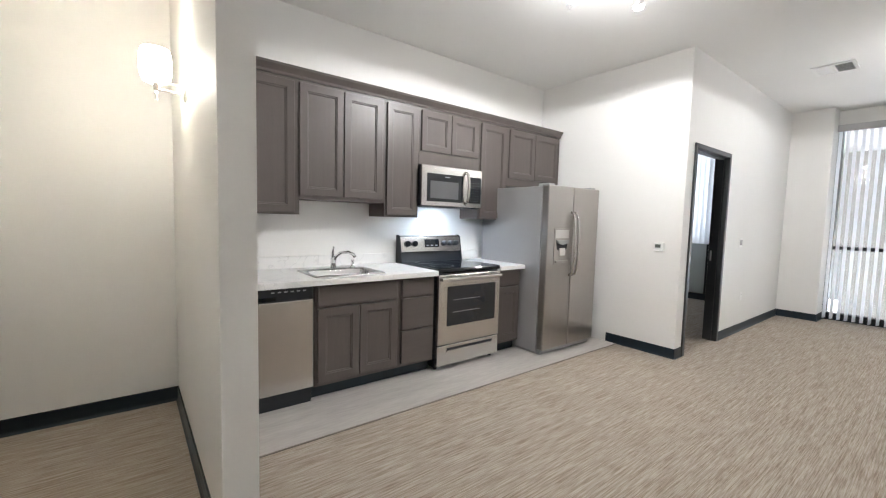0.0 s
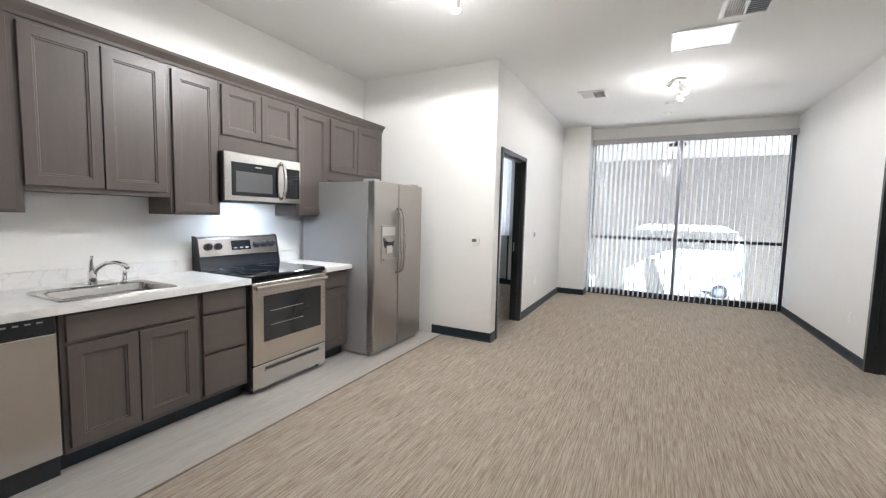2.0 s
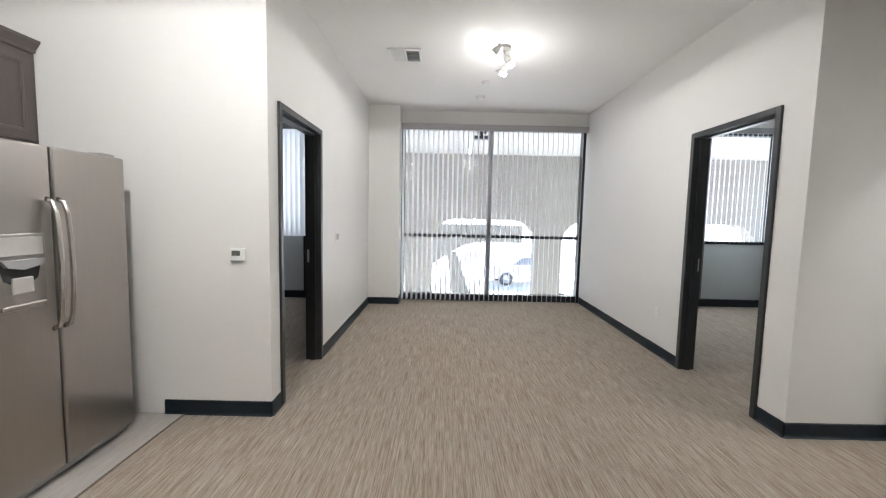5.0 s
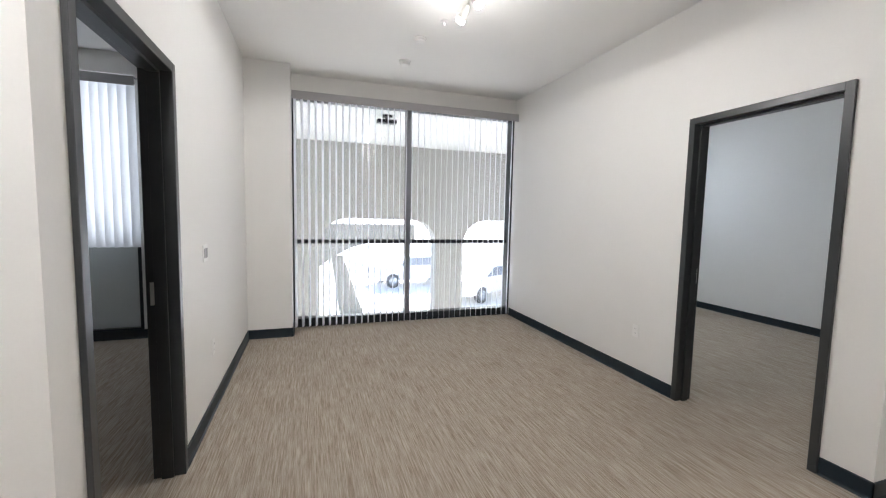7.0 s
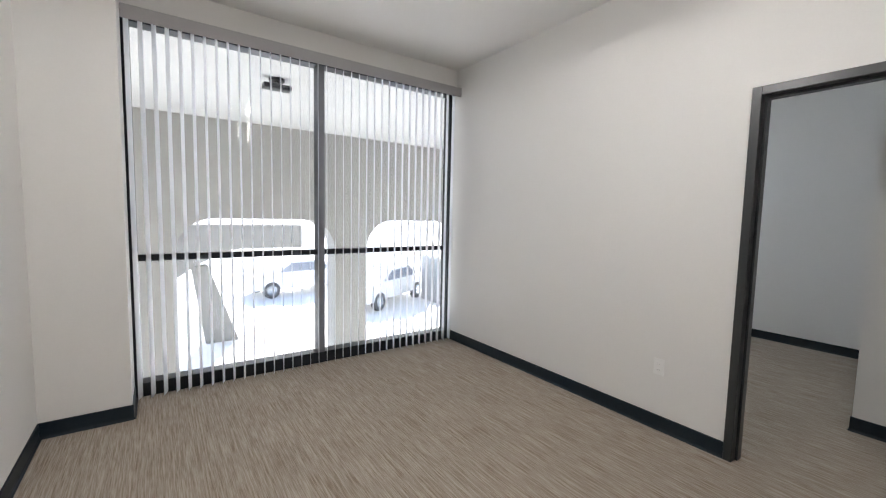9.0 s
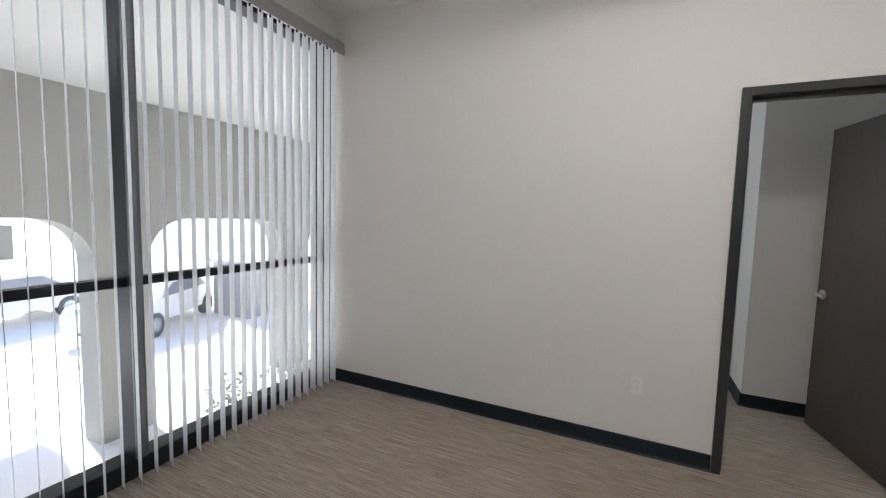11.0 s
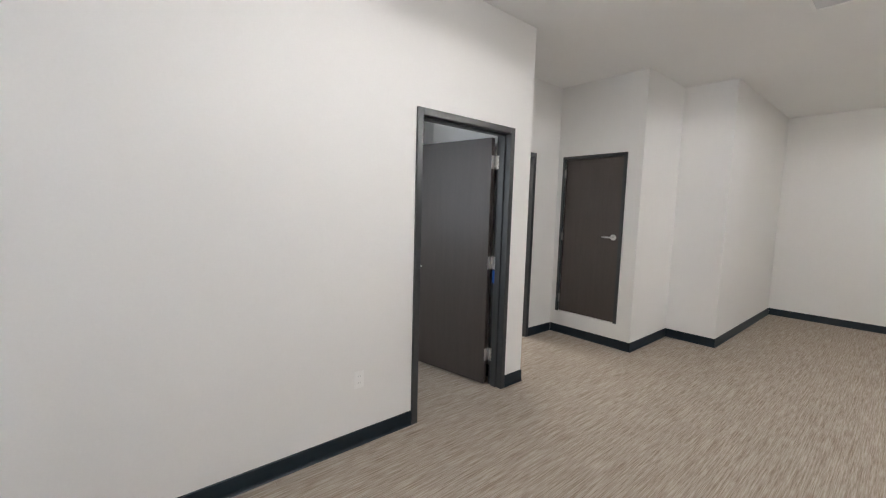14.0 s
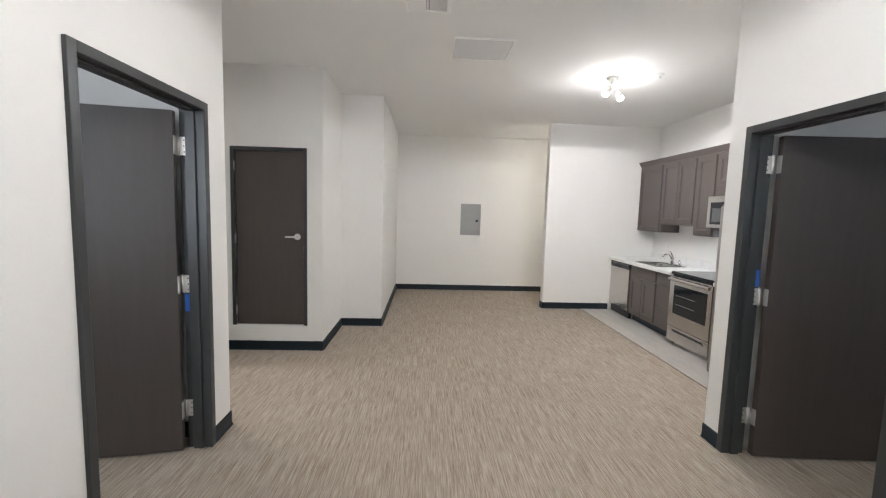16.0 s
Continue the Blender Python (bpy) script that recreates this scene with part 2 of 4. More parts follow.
def solid(name, bm, material, label, category, kind="", group=""):
    return tagged(finish(name, bm, material), label, category, group, kind)


def thing(name, loc, label, category, group="", kind="", turn=0):
    e = new(name)
    e.matrix_basis = pose(*loc, 0, 0, turn)
    e.empty_display_size = 0.1
    return tagged(e, label, category, group, kind)


H = 3.05
XB = -3.50      # kitchen back wall
XL, XR = -1.715, 1.714   # side walls of the living room
YW = 8.70       # inner face of the window wall

# ---------- structure ----------


def wall(name, a, b, label="smooth wall painted warm white"):
    return solid(name, box(a, b), PAINT, label, "wall", "structure")


solid("floor", box((-5.0, -0.75, -0.2), (5.3, 8.86, 0.0)), CARPET, "beige and brown striated low-pile carpet floor", "floor", "structure")
solid("floor_kitchen", box((XB, 0.895, 0.0005), (-2.32, 4.81, 0.004)), VINYL, "pale grey wood-look vinyl kitchen floor", "floor", "structure")
solid("trim", box((-2.322, 0.895, 0.0005), (-2.312, 4.81, 0.006)), mat("transition_strip", (0.20, 0.17, 0.14), 0.5), "narrow brown floor transition strip", "trim", "structure")
solid("ceiling", box((-5.0, -0.75, H), (5.3, 8.95, H + 0.2)), CEIL, "flat white painted ceiling", "ceiling", "structure")
wall("wall_west", (XB - 0.15, -0.56, 0), (XB, 4.81, H))
wall("wall_south", (XB - 0.15, -0.71, 0), (1.062, -0.56, H))
wall("wall_entry_east", (0.912, -0.56, 0), (1.062, 1.95, H))
wall("wall_pier_south", (0.912, 1.95, 0), (1.602, 2.10, H))
wall("wall_closet_side", (1.452, 2.10, 0), (1.602, 2.94, H))
wall("wall_hall_west", (XB, -0.56, 0), (-3.40, 0.763, H))
wall("wall_return", (XB, 0.765, 0), (-1.66, 0.895, H))
wall("wall_kitchen_end", (-5.0, 4.81, 0), (XL, 4.96, H))
# closet front with its raised opening
CX0, CX1, CZ0, CZ1 = 1.655, 2.380, 0.285, 2.170
wall("wall_closet_a", (1.452, 2.94, 0), (CX0, 3.09, H))
wall("wall_closet_b", (CX1, 2.94, 0), (2.62, 3.09, H))
wall("wall_closet_c", (CX0, 2.94, 0), (CX1, 3.09, CZ0))
wall("wall_closet_d", (CX0, 2.94, CZ1), (CX1, 3.09, H))
wall("wall_closet_back", (CX0 - 0.05, 2.80, 0), (CX1 + 0.05, 2.938, H))


def wall_with_door(name, x0, x1, y0, y1, d0, d1, dz):
    wall(name + "_a", (x0, y0, 0), (x1, d0, H))
    wall(name + "_b", (x0, d1, 0), (x1, y1, H))
    wall(name + "_c", (x0, d0, dz), (x1, d1, H))


DZ = 2.135
wall_with_door("wall_bath", 2.49, 2.62, 3.09, 4.67, 3.61, 4.52, 2.18)
wall_with_door("wall_living_east", XR, XR + 0.115, 4.82, 8.95, 4.95, 5.85, 2.172)
wall_with_door("wall_living_west", XL - 0.115, XL, 4.96, 8.95, 5.008, 5.91, DZ)
wall("wall_passage_north", (XR, 4.67, 0), (5.2, 4.82, H))
wall("wall_room_east", (5.05, 4.82, 0), (5.2, 8.95, H))
wall("wall_room_closet", (2.86, 4.82, 0), (5.05, 5.53, H))
wall("wall_room_west", (-5.0, 4.96, 0), (-4.85, 8.95, H))
wall("wall_window_pier", (XL, 8.37, 0), (-1.247, 8.95, H))
wall("wall_window_header", (-1.247, YW, 2.83), (XR, 8.95, H))
# outer walls of the two side rooms
for _n, _x0, _x1, _w0, _w1 in (("west", -4.85, XL - 0.115, -4.5, -2.80), ("east", XR + 0.115, 5.05, 2.6, 4.82)):
    wall("wall_north_%s_a" % _n, (_x0, YW, 0), (_w0, 8.95, H))
    wall("wall_north_%s_b" % _n, (_w1, YW, 0), (_x1, 8.95, H))
    wall("wall_north_%s_c" % _n, (_w0, YW, 2.83), (_w1, 8.95, H))
# bathroom shell
wall("wall_bath_north", (2.62, 4.60, 0), (4.1, 4.668, H))
wall("wall_bath_east", (3.95, 1.85, 0), (4.1, 4.60, H))
wall("wall_bath_south", (2.62, 1.85, 0), (3.95, 2.0, H))
wall("wall_bath_west", (2.622, 2.0, 0), (2.70, 3.09, H))
solid("floor_bath", box((2.60, 2.0, 0.0005), (3.95, 4.6, 0.005)), mat("bath_vinyl", (0.66, 0.64, 0.62), 0.35), "pale vinyl bathroom floor", "floor", "structure")


def baseboard(p, q, side, h=0.102, t=0.008):
    """Rubber cove base along a wall from p to q; side: the way out of the wall."""
    p, q, s = Vector((*p, 0)), Vector((*q, 0)), Vector((*side, 0))
    prof = [(0.0, 0.001), (t + 0.011, 0.001), (t + 0.004, 0.008), (t, 0.020), (t, h - 0.004), (t - 0.004, h), (0.0, h)]
    bm = bmesh.new()
    ra = [bm.verts.new(p + s * a + Vector((0, 0, z))) for a, z in prof]
    rb = [bm.verts.new(q + s * a + Vector((0, 0, z))) for a, z in prof]
    k = len(prof)
    for i in range(k):
        bm.faces.new((ra[i], ra[(i + 1) % k], rb[(i + 1) % k], rb[i]))
    bm.faces.new(ra)
    bm.faces.new(rb)
    solid("baseboard", bm, RUBBER, "dark navy rubber cove base along the wall", "baseboard", "structure")


E1 = 0.002
for _p, _q, _s in (
        ((-3.40, 0.765), (-1.66, 0.765), (0, -1)), ((-1.66, 0.757), (-1.66, 0.903), (1, 0)), ((-1.66, 0.895), (-2.78, 0.895), (0, 1)),
        ((-3.40, -0.56), (-3.40, 0.757), (1, 0)), ((-3.39, -0.56), (0.902, -0.56), (0, 1)), ((0.912, -0.56), (0.912, 2.108), (-1, 0)),
        ((0.904, 2.10), (1.442, 2.10), (0, 1)), ((1.452, 2.10), (1.452, 3.098), (-1, 0)), ((1.444, 3.09), (2.48, 3.09), (0, 1)),
        ((2.49, 3.10), (2.49, 3.565), (-1, 0)), ((2.49, 4.565), (2.49, 4.66), (-1, 0)), ((1.706, 4.67), (2.48, 4.67), (0, -1)),
        ((XR, 4.662), (XR, 4.903), (-1, 0)), ((XR, 5.897), (XR, 8.72), (-1, 0)),
        ((-2.45, 4.81), (XL + 0.008, 4.81), (0, -1)), ((XL, 4.802), (XL, 4.963), (1, 0)), ((XL, 5.957), (XL, 8.36), (1, 0)),
        ((XL, 8.37), (-1.239, 8.37), (0, -1)), ((-1.247, 8.362), (-1.247, 8.72), (1, 0)),
        ((5.05, 5.54), (5.05, 8.69), (-1, 0)), ((2.86, 4.83), (2.86, 5.538), (-1, 0)), ((2.852, 5.53), (3.27, 5.53), (0, 1)), ((4.59, 5.53), (5.04, 5.53), (0, 1)),
        ((1.835, 4.82), (2.85, 4.82), (0, 1)), ((XR + 0.115, 5.90), (XR + 0.115, 8.69), (1, 0)), ((1.835, YW), (5.04, YW), (0, -1)),
        ((-4.84, YW), (-1.845, YW), (0, -1)), ((-4.85, 4.97), (-4.85, 8.69), (1, 0)), ((XL - 0.115, 5.96), (XL - 0.115, 8.69), (-1, 0))):
    baseboard(_p, _q, _s)

# ---------- doors ----------


def frame_bm(w, h, face, d0, d1, stop=0.04):
    """A pressed-steel frame: outer width w along x, height h, from d0 to d1 along y."""
    bm = bmesh.new()
    for x0, x1 in ((0, face), (w - face, w)):
        bm_box(bm, (x0, d0, 0), (x1, d1, h), 0.003)
        s0, s1 = (x1 - 0.002, x1 + 0.014) if x0 == 0 else (x0 - 0.014, x0 + 0.002)
        bm_box(bm, (s0, d0 + stop, 0), (s1, d1 - 0.055, h - face), 0.002)
    bm_box(bm, (face, d0, h - face), (w - face, d1, h), 0.003)
    bm_box(bm, (face, d0 + stop, h - face - 0.014), (w - face, d1 - 0.055, h - face + 0.002), 0.002)
    return bm


def lever(parent, x, y, z, out, along):
    """A lever handle on a leaf: out is the side (+1 or -1 along y), along the way that it points along x."""
    h = part("lever_handle", bm_tube(bmesh.new(), [(x, y, z), (x, y + out * 0.008, z), (x, y + out * 0.009, z)], [0.034, 0.034, 0.026], 20), SATIN, parent, "satin nickel lever handle")
    bm = tube([(x, y, z), (x, y + out * 0.045, z), (x + along * 0.012, y + out * 0.055, z), (x + along * 0.06, y + out * 0.056, z), (x + along * 0.115, y + out * 0.052, z)], [0.011, 0.011, 0.011, 0.010, 0.008], 10)
    part("lever", bm, SATIN, h)
    return h


def hinge(parent, x, y, z):
    h = part("hinge", boxes(((x - 0.045, y - 0.004, z - 0.055), (x + 0.045, y, z + 0.055)), bevel=0.001), SATIN, parent, "steel butt hinge")
    part("knuckle", tube([(x, y - 0.006, z - 0.057), (x, y - 0.006, z + 0.057)], 0.008, 8), SATIN, h)
    for k in (-1, 1):
        for dz in (-0.035, 0.0, 0.035):
            part("screw", tube([(x + k * 0.028, y - 0.006, z + dz), (x + k * 0.028, y - 0.003, z + dz)], 0.005, 8), ALU_EDGE, h)
    return h


def steel_frame(name, loc, turn, w, h, d0, d1, label):
    t = thing(name, loc, label, "door frame", "", "structure", turn)
    part("frame", frame_bm(w, h, 0.047, d0, d1), STEEL_FRAME, t)
    return t


# living-room east door: hinged at its south end, swung into the side room
f = steel_frame("door_1", (XR, 4.905, 0), 90, 0.99, 2.198, -0.133, 0.018, "dark bronze steel door frame with the leaf swung open")
# hinges and blue tape sit on the south jamb, strike on the north jamb
for _z in (0.27, 1.08, 1.93):
    _h = part("hinge", boxes(((0.047, -0.137, _z - 0.055), (0.0495, -0.080, _z + 0.055))), SATIN, f, "steel butt hinge")
    part("knuckle", tube([(0.055, -0.135, _z - 0.057), (0.055, -0.135, _z + 0.057)], 0.008, 8), SATIN, _h)
    for _dz in (-0.035, 0, 0.035):
        part("screw", tube([(0.049, -0.105, _z + _dz), (0.0505, -0.105, _z + _dz)], 0.005, 8), ALU_EDGE, _h)
part("tape_strip", box((0.047, -0.128, 0.905), (0.0485, -0.101, 1.015)), TAPE, f, "blue masking tape strip")
part("strike_plate", box((0.9355, -0.105, 0.94), (0.938, -0.055, 1.06)), SATIN, f, "steel strike plate")

f = steel_frame("door_2", (XL, 5.95, 0), -90, 0.985, 2.168, -0.133, 0.018, "dark bronze steel door frame beside the fridge wall")
for _z in (0.27, 1.08, 1.93):
    _h = part("hinge", boxes(((0.9355, -0.137, _z - 0.055), (0.938, -0.080, _z + 0.055))), SATIN, f, "steel butt hinge")
    part("knuckle", tube([(0.930, -0.135, _z - 0.057), (0.930, -0.135, _z + 0.057)], 0.008, 8), SATIN, _h)
    for _dz in (-0.035, 0, 0.035):
        part("screw", tube([(0.9345, -0.105, _z + _dz), (0.936, -0.105, _z + _dz)], 0.005, 8), ALU_EDGE, _h)
part("tape_strip", box((0.9365, -0.128, 1.145), (0.938, -0.101, 1.255)), TAPE, f, "blue masking tape strip")
part("strike_plate", box((0.047, -0.115, 0.94), (0.0495, -0.055, 1.06)), SATIN, f, "steel strike plate")


def door_leaf(loc, turn, w, h, label, side):
    """A flush leaf from its hinge at the origin along +x; side: where its thickness goes along y."""
    t = thing("door_leaf", loc, label, "door", "interior doors", "", turn)
    y0, y1 = (0, 0.044) if side > 0 else (-0.044, 0)
    part("leaf", box((0.004, y0, 0.012), (w, y1, h), 0.002), DOOR_WOOD, t)
    lever(t, w - 0.065, y1, 0.98, 1, -1)
    lever(t, w - 0.065, y0, 0.98, -1, -1)
    for z in (0.27, 1.08, 1.93):
        part("hinge_leaf", box((0.0015, y0 + 0.003, z - 0.055), (0.0042, y1 - 0.003, z + 0.055)), SATIN, t, "steel hinge leaf")
    part("latch_plate", box((w - 0.001, y0 + 0.010, 0.93), (w + 0.0015, y1 - 0.010, 1.03)), SATIN, t, "satin latch plate")
    return t


door_leaf((1.855, 4.966, 0), 10, 0.895, 2.13, "dark brown wood veneer door standing open into the side room", 1)
door_leaf((-1.872, 5.018, 0), 176, 0.895, 2.105, "dark brown wood veneer door standing wide open at the room", -1)

# closet door, closed, raised off the floor
t = thing("door_3", (1.617, 3.09, 0.28), "closed dark brown closet door set above the floor", "closet door", "", "structure")
_w, _h = 0.80, 1.925
bm = bmesh.new()
for a, b in (((0, -0.10, 0), (0.037, 0.014, _h)), ((_w - 0.037, -0.10, 0), (_w, 0.014, _h)), ((0.037, -0.10, _h - 0.037), (_w - 0.037, 0.014, _h))):
    bm_box(bm, a, b, 0.003)
part("frame", bm, STEEL_FRAME, t)
part("leaf", box((0.040, -0.050, 0.008), (_w - 0.040, -0.006, _h - 0.040), 0.002), DOOR_WOOD, t)
part("threshold", box((0.0, -0.10, -0.022), (_w, 0.010, 0.0), 0.003), PAINT, t, "white painted sill board")
lever(t, 0.105, -0.006, 0.98, 1, 1)
for _z in (0.17, 0.95, 1.72):
    part("hinge", tube([(_w - 0.040, 0.004, _z - 0.05), (_w - 0.040, 0.004, _z + 0.05)], 0.011, 8), SATIN, t, "steel hinge knuckle")

# bathroom door frame
f = steel_frame("door_4", (2.49, 3.565, 0), 90, 1.0, 2.21, -0.145, 0.016, "dark bronze steel bathroom door frame")
part("strike_plate", box((0.047, -0.10, 0.94), (0.0495, -0.05, 1.06)), SATIN, f, "steel strike plate")

# ---------- windows and blinds ----------


def blind(x0, x1, y, z0, z1, angle, pitch, label):
    t = thing("vertical_blind", ((x0 + x1) / 2, y, z1), label, "blind")
    hw = (x1 - x0) / 2
    part("valance", boxes(((-hw, -0.055, -0.005), (hw, -0.047, 0.09)), ((-hw, -0.047, 0.082), (hw, 0.045, 0.09)), bevel=0.002), VALANCE, t, "grey valance strip")
    part("headrail", box((-hw + 0.01, -0.015, 0.03), (hw - 0.01, 0.03, 0.07), 0.003), WHITE, t)
    n = int((x1 - x0 - 0.06) / pitch)
    bm = bmesh.new()
    w = 0.0445
    secs = []
    for k in range(5):
        u = -1 + k * 0.5
        secs.append((0.004 * (1 - u * u), u * w))
    lo, hi = [], []
    for a, b in secs:
        lo.append(bm.verts.new((a, b, z0 - z1)))
        hi.append(bm.verts.new((a, b, 0.03)))
    for k in range(4):
        fc = bm.faces.new((lo[k], lo[k + 1], hi[k + 1], hi[k]))
        fc.smooth = True
    first = part("slat", bm, SLAT, t)
    bms = bmesh.new()
    bm_box(bms, (-0.004, -0.006, 0.005), (0.004, 0.006, 0.034))
    stem = part("carrier", bms, BLACK, t)
    rnd = random.Random(5)
    for i in range(n + 1):
        x = -hw + 0.03 + i * pitch
        s, c = (first, stem) if i == 0 else (new("slat", first.data), new("carrier", stem.data))
        s.parent = c.parent = t
        s.matrix_basis = pose(x, 0, 0, 0, 0, -(angle + rnd.uniform(-0.7, 0.7)))
        c.matrix_basis = pose(x, 0, 0)
    return t


def storefront(name, x0, x1, mullions, transom, label, lower=None, z1=2.83):
    """An aluminium window from the floor to z1, with panes."""
    t = thing(name, ((x0 + x1) / 2, 8.81, 0), label, "window", "", "structure")
    cx = (x0 + x1) / 2
    ya, yb = -0.065, 0.065
    f = part("window_frame", boxes(((x0 - cx, ya, 0), (x1 - cx, yb, 0.105)), ((x0 - cx, ya, z1 - 0.05), (x1 - cx, yb, z1)), ((x0 - cx, ya, 0.105), (x0 - cx + 0.05, yb, z1 - 0.05)), ((x1 - cx - 0.05, ya, 0.105), (x1 - cx, yb, z1 - 0.05)), bevel=0.004), ALU, t)
    xs = [x0 + 0.05] + [m for m in mullions] + [x1 - 0.05]
    for m in mullions:
        part("mullion", boxes(((m - 0.026 - cx, ya + 0.004, 0.105), (m + 0.026 - cx, yb, z1 - 0.05)), bevel=0.004), ALU, t)
        part("mullion_cap", box((m - 0.030 - cx, ya - 0.012, 0.105), (m + 0.030 - cx, ya + 0.004, z1 - 0.05), 0.003), ALU_EDGE, t, "brushed grey mullion cap")
    for i, (a, b) in enumerate(zip(xs, xs[1:])):
        l = a + (0.026 if i else 0) - cx
        r = b - (0.026 if i < len(xs) - 2 else 0) - cx
        part("transom", box((l, -0.03, transom - 0.025), (r, 0.045, transom + 0.025), 0.003), ALU, t)
        for za, zb, mt in ((0.105, transom - 0.025, lower or GLASS), (transom + 0.025, z1 - 0.05, GLASS)):
            p = part("pane", box((l, 0.0, za), (r, 0.008, zb)), mt, t)
            p.visible_shadow = mt is not GLASS
    return t


storefront("window_1", -1.247, XR, [0.19], 1.07, "dark aluminium storefront window of four panes")
storefront("window_2", -4.5, -2.80, [-3.7], 1.05, "dark aluminium window with pale lower panels", SPANDREL)
storefront("window_3", 2.6, 4.82, [3.7], 1.05, "dark aluminium window with pale lower panels", SPANDREL)
blind(-1.24, 1.70, 8.655, 0.03, 2.745, 18, 0.079, "white vertical blind with slats turned open")
blind(-4.50, -2.76, 8.62, 1.02, 2.70, 38, 0.079, "white vertical blind hanging half closed to the transom")
blind(2.6, 4.88, 8.62, 1.07, 2.78, 40, 0.079, "white vertical blind hanging half closed to the transom")

# ---------- kitchen ----------
FB = -2.82          # carcass front of the base units
CT = 0.90           # worktop height


def shaker(bm, y0, y1, z0, z1, x, rail=0.058, thick=0.02):
    """A framed door in the plane x (its back), raised to +x, with a stepped recessed panel; one closed mesh."""
    rings = []
    for inset, d in ((0, 0), (0, thick - 0.002), (0.002, thick), (rail - 0.002, thick), (rail, thick - 0.002), (rail + 0.001, thick - 0.005),
                     (rail + 0.010, thick - 0.006), (rail + 0.013, thick - 0.012)):
        a, b, c, e = y0 + inset, y1 - inset, z0 + inset, z1 - inset
        rings.append([bm.verts.new((x + d, p, q)) for p, q in ((a, c), (b, c), (b, e), (a, e))])
    for r0, r1 in zip(rings, rings[1:]):
        for k in range(4):
            bm.faces.new((r0[k], r0[(k + 1) % 4], r1[(k + 1) % 4], r1[k]))
    bm.faces.new(rings[-1])
    bm.faces.new(list(reversed(rings[0])))
    return bm


def base_unit(y0, y1, label, fronts):
    """fronts: rows of (kind, y0, y1, z0, z1)."""
    t = thing("base_cabinet", ((XB + FB) / 2, (y0 + y1) / 2, 0), label, "cabinet", "kitchen base cabinets")
    ox, oy = t.matrix_basis.translation.x, t.matrix_basis.translation.y
    part("body", box((XB + 0.004 - ox, y0 + 0.001 - oy, 0.105), (FB - ox, y1 - 0.001 - oy, CT - 0.04), 0.001), CABINET, t)
    part("toe_kick", box((XB + 0.01 - ox, y0 + 0.001 - oy, 0.004), (FB - 0.065 - ox, y1 - 0.001 - oy, 0.104)), RUBBER, t)
    for kind, a, b, c, d in fronts:
        if kind == "door":
            part("door", shaker(bmesh.new(), a - oy, b - oy, c, d, FB - ox), CABINET, t)
        else:
            part("drawer_front", box((FB - ox, a - oy, c), (FB + 0.02 - ox, b - oy, d), 0.004), CABINET_H, t)
    return t


base_unit(1.54, 2.25, "grey-brown stained sink base cabinet with two doors", [
    ("drawer", 1.565, 2.225, 0.70, 0.842), ("door", 1.565, 1.888, 0.135, 0.680), ("door", 1.896, 2.225, 0.135, 0.680)])
base_unit(2.25, 2.607, "grey-brown stained cabinet with three drawers", [
    ("drawer", 2.27, 2.59, 0.70, 0.842), ("drawer", 2.27, 2.59, 0.425, 0.682), ("drawer", 2.27, 2.59, 0.135, 0.408)])
base_unit(3.375, 3.715, "narrow grey-brown stained cabinet beside the fridge", [
    ("drawer", 3.395, 3.695, 0.70, 0.842), ("door", 3.395, 3.695, 0.135, 0.680)])

# worktop with the sink cut-out, in one mesh
SX0, SX1, SY0, SY1 = -3.27, -2.86, 1.58, 2.13
bm = boxes(((XB + 0.003, 0.897, CT - 0.04), (-2.765, SY0, CT)), ((XB + 0.003, SY1, CT - 0.04), (-2.765, 2.607, CT)),
           ((XB + 0.003, SY0, CT - 0.04), (SX0, SY1, CT)), ((SX1, SY0, CT - 0.04), (-2.765, SY1, CT)), bevel=0.0)
w = solid("worktop", bm, MARBLE, "white marble-look laminate worktop with low upstand", "worktop")
part("upstand", box((XB + 0.003, 0.897, CT + 0.0005), (XB + 0.022, 2.607, CT + 0.10), 0.003), MARBLE, w)
part("front_edge", box((-2.7649, 0.897, CT - 0.042), (-2.757, 2.607, CT), 0.003), MARBLE, w)
bm = boxes(((XB + 0.003, 3.375, CT - 0.04), (-2.757, 3.725, CT)), bevel=0.003)
w = solid("worktop", bm, MARBLE, "short white marble-look worktop beside the fridge", "worktop")
part("upstand", box((XB + 0.003, 3.375, CT + 0.0005), (XB + 0.022, 3.725, CT + 0.10), 0.003), MARBLE, w)

# sink
t = thing("sink", (0, 0, CT), "stainless steel drop-in single-bowl sink in the worktop", "sink")
bm = bmesh.new()


def ring(x0, x1, y0, y1, z, rad, n=5):
    out = []
    for cx, cy, a0 in ((x1 - rad, y1 - rad, 0), (x0 + rad, y1 - rad, 90), (x0 + rad, y0 + rad, 180), (x1 - rad, y0 + rad, 270)):
        for k in range(n):
            a = radians(a0 + 90 * k / (n - 1))
            out.append((cx + rad * math.cos(a), cy + rad * math.sin(a), z))
    return out


def bm_loft(bm, rings, cap=True):
    vs = [[bm.verts.new(p) for p in r] for r in rings]
    for a, b in zip(vs, vs[1:]):
        k = len(a)
        for i in range(k):
            fc = bm.faces.new((a[i], a[(i + 1) % k], b[(i + 1) % k], b[i]))
            fc.smooth = True
    if cap:
        bm.faces.new(vs[-1])
    return bm


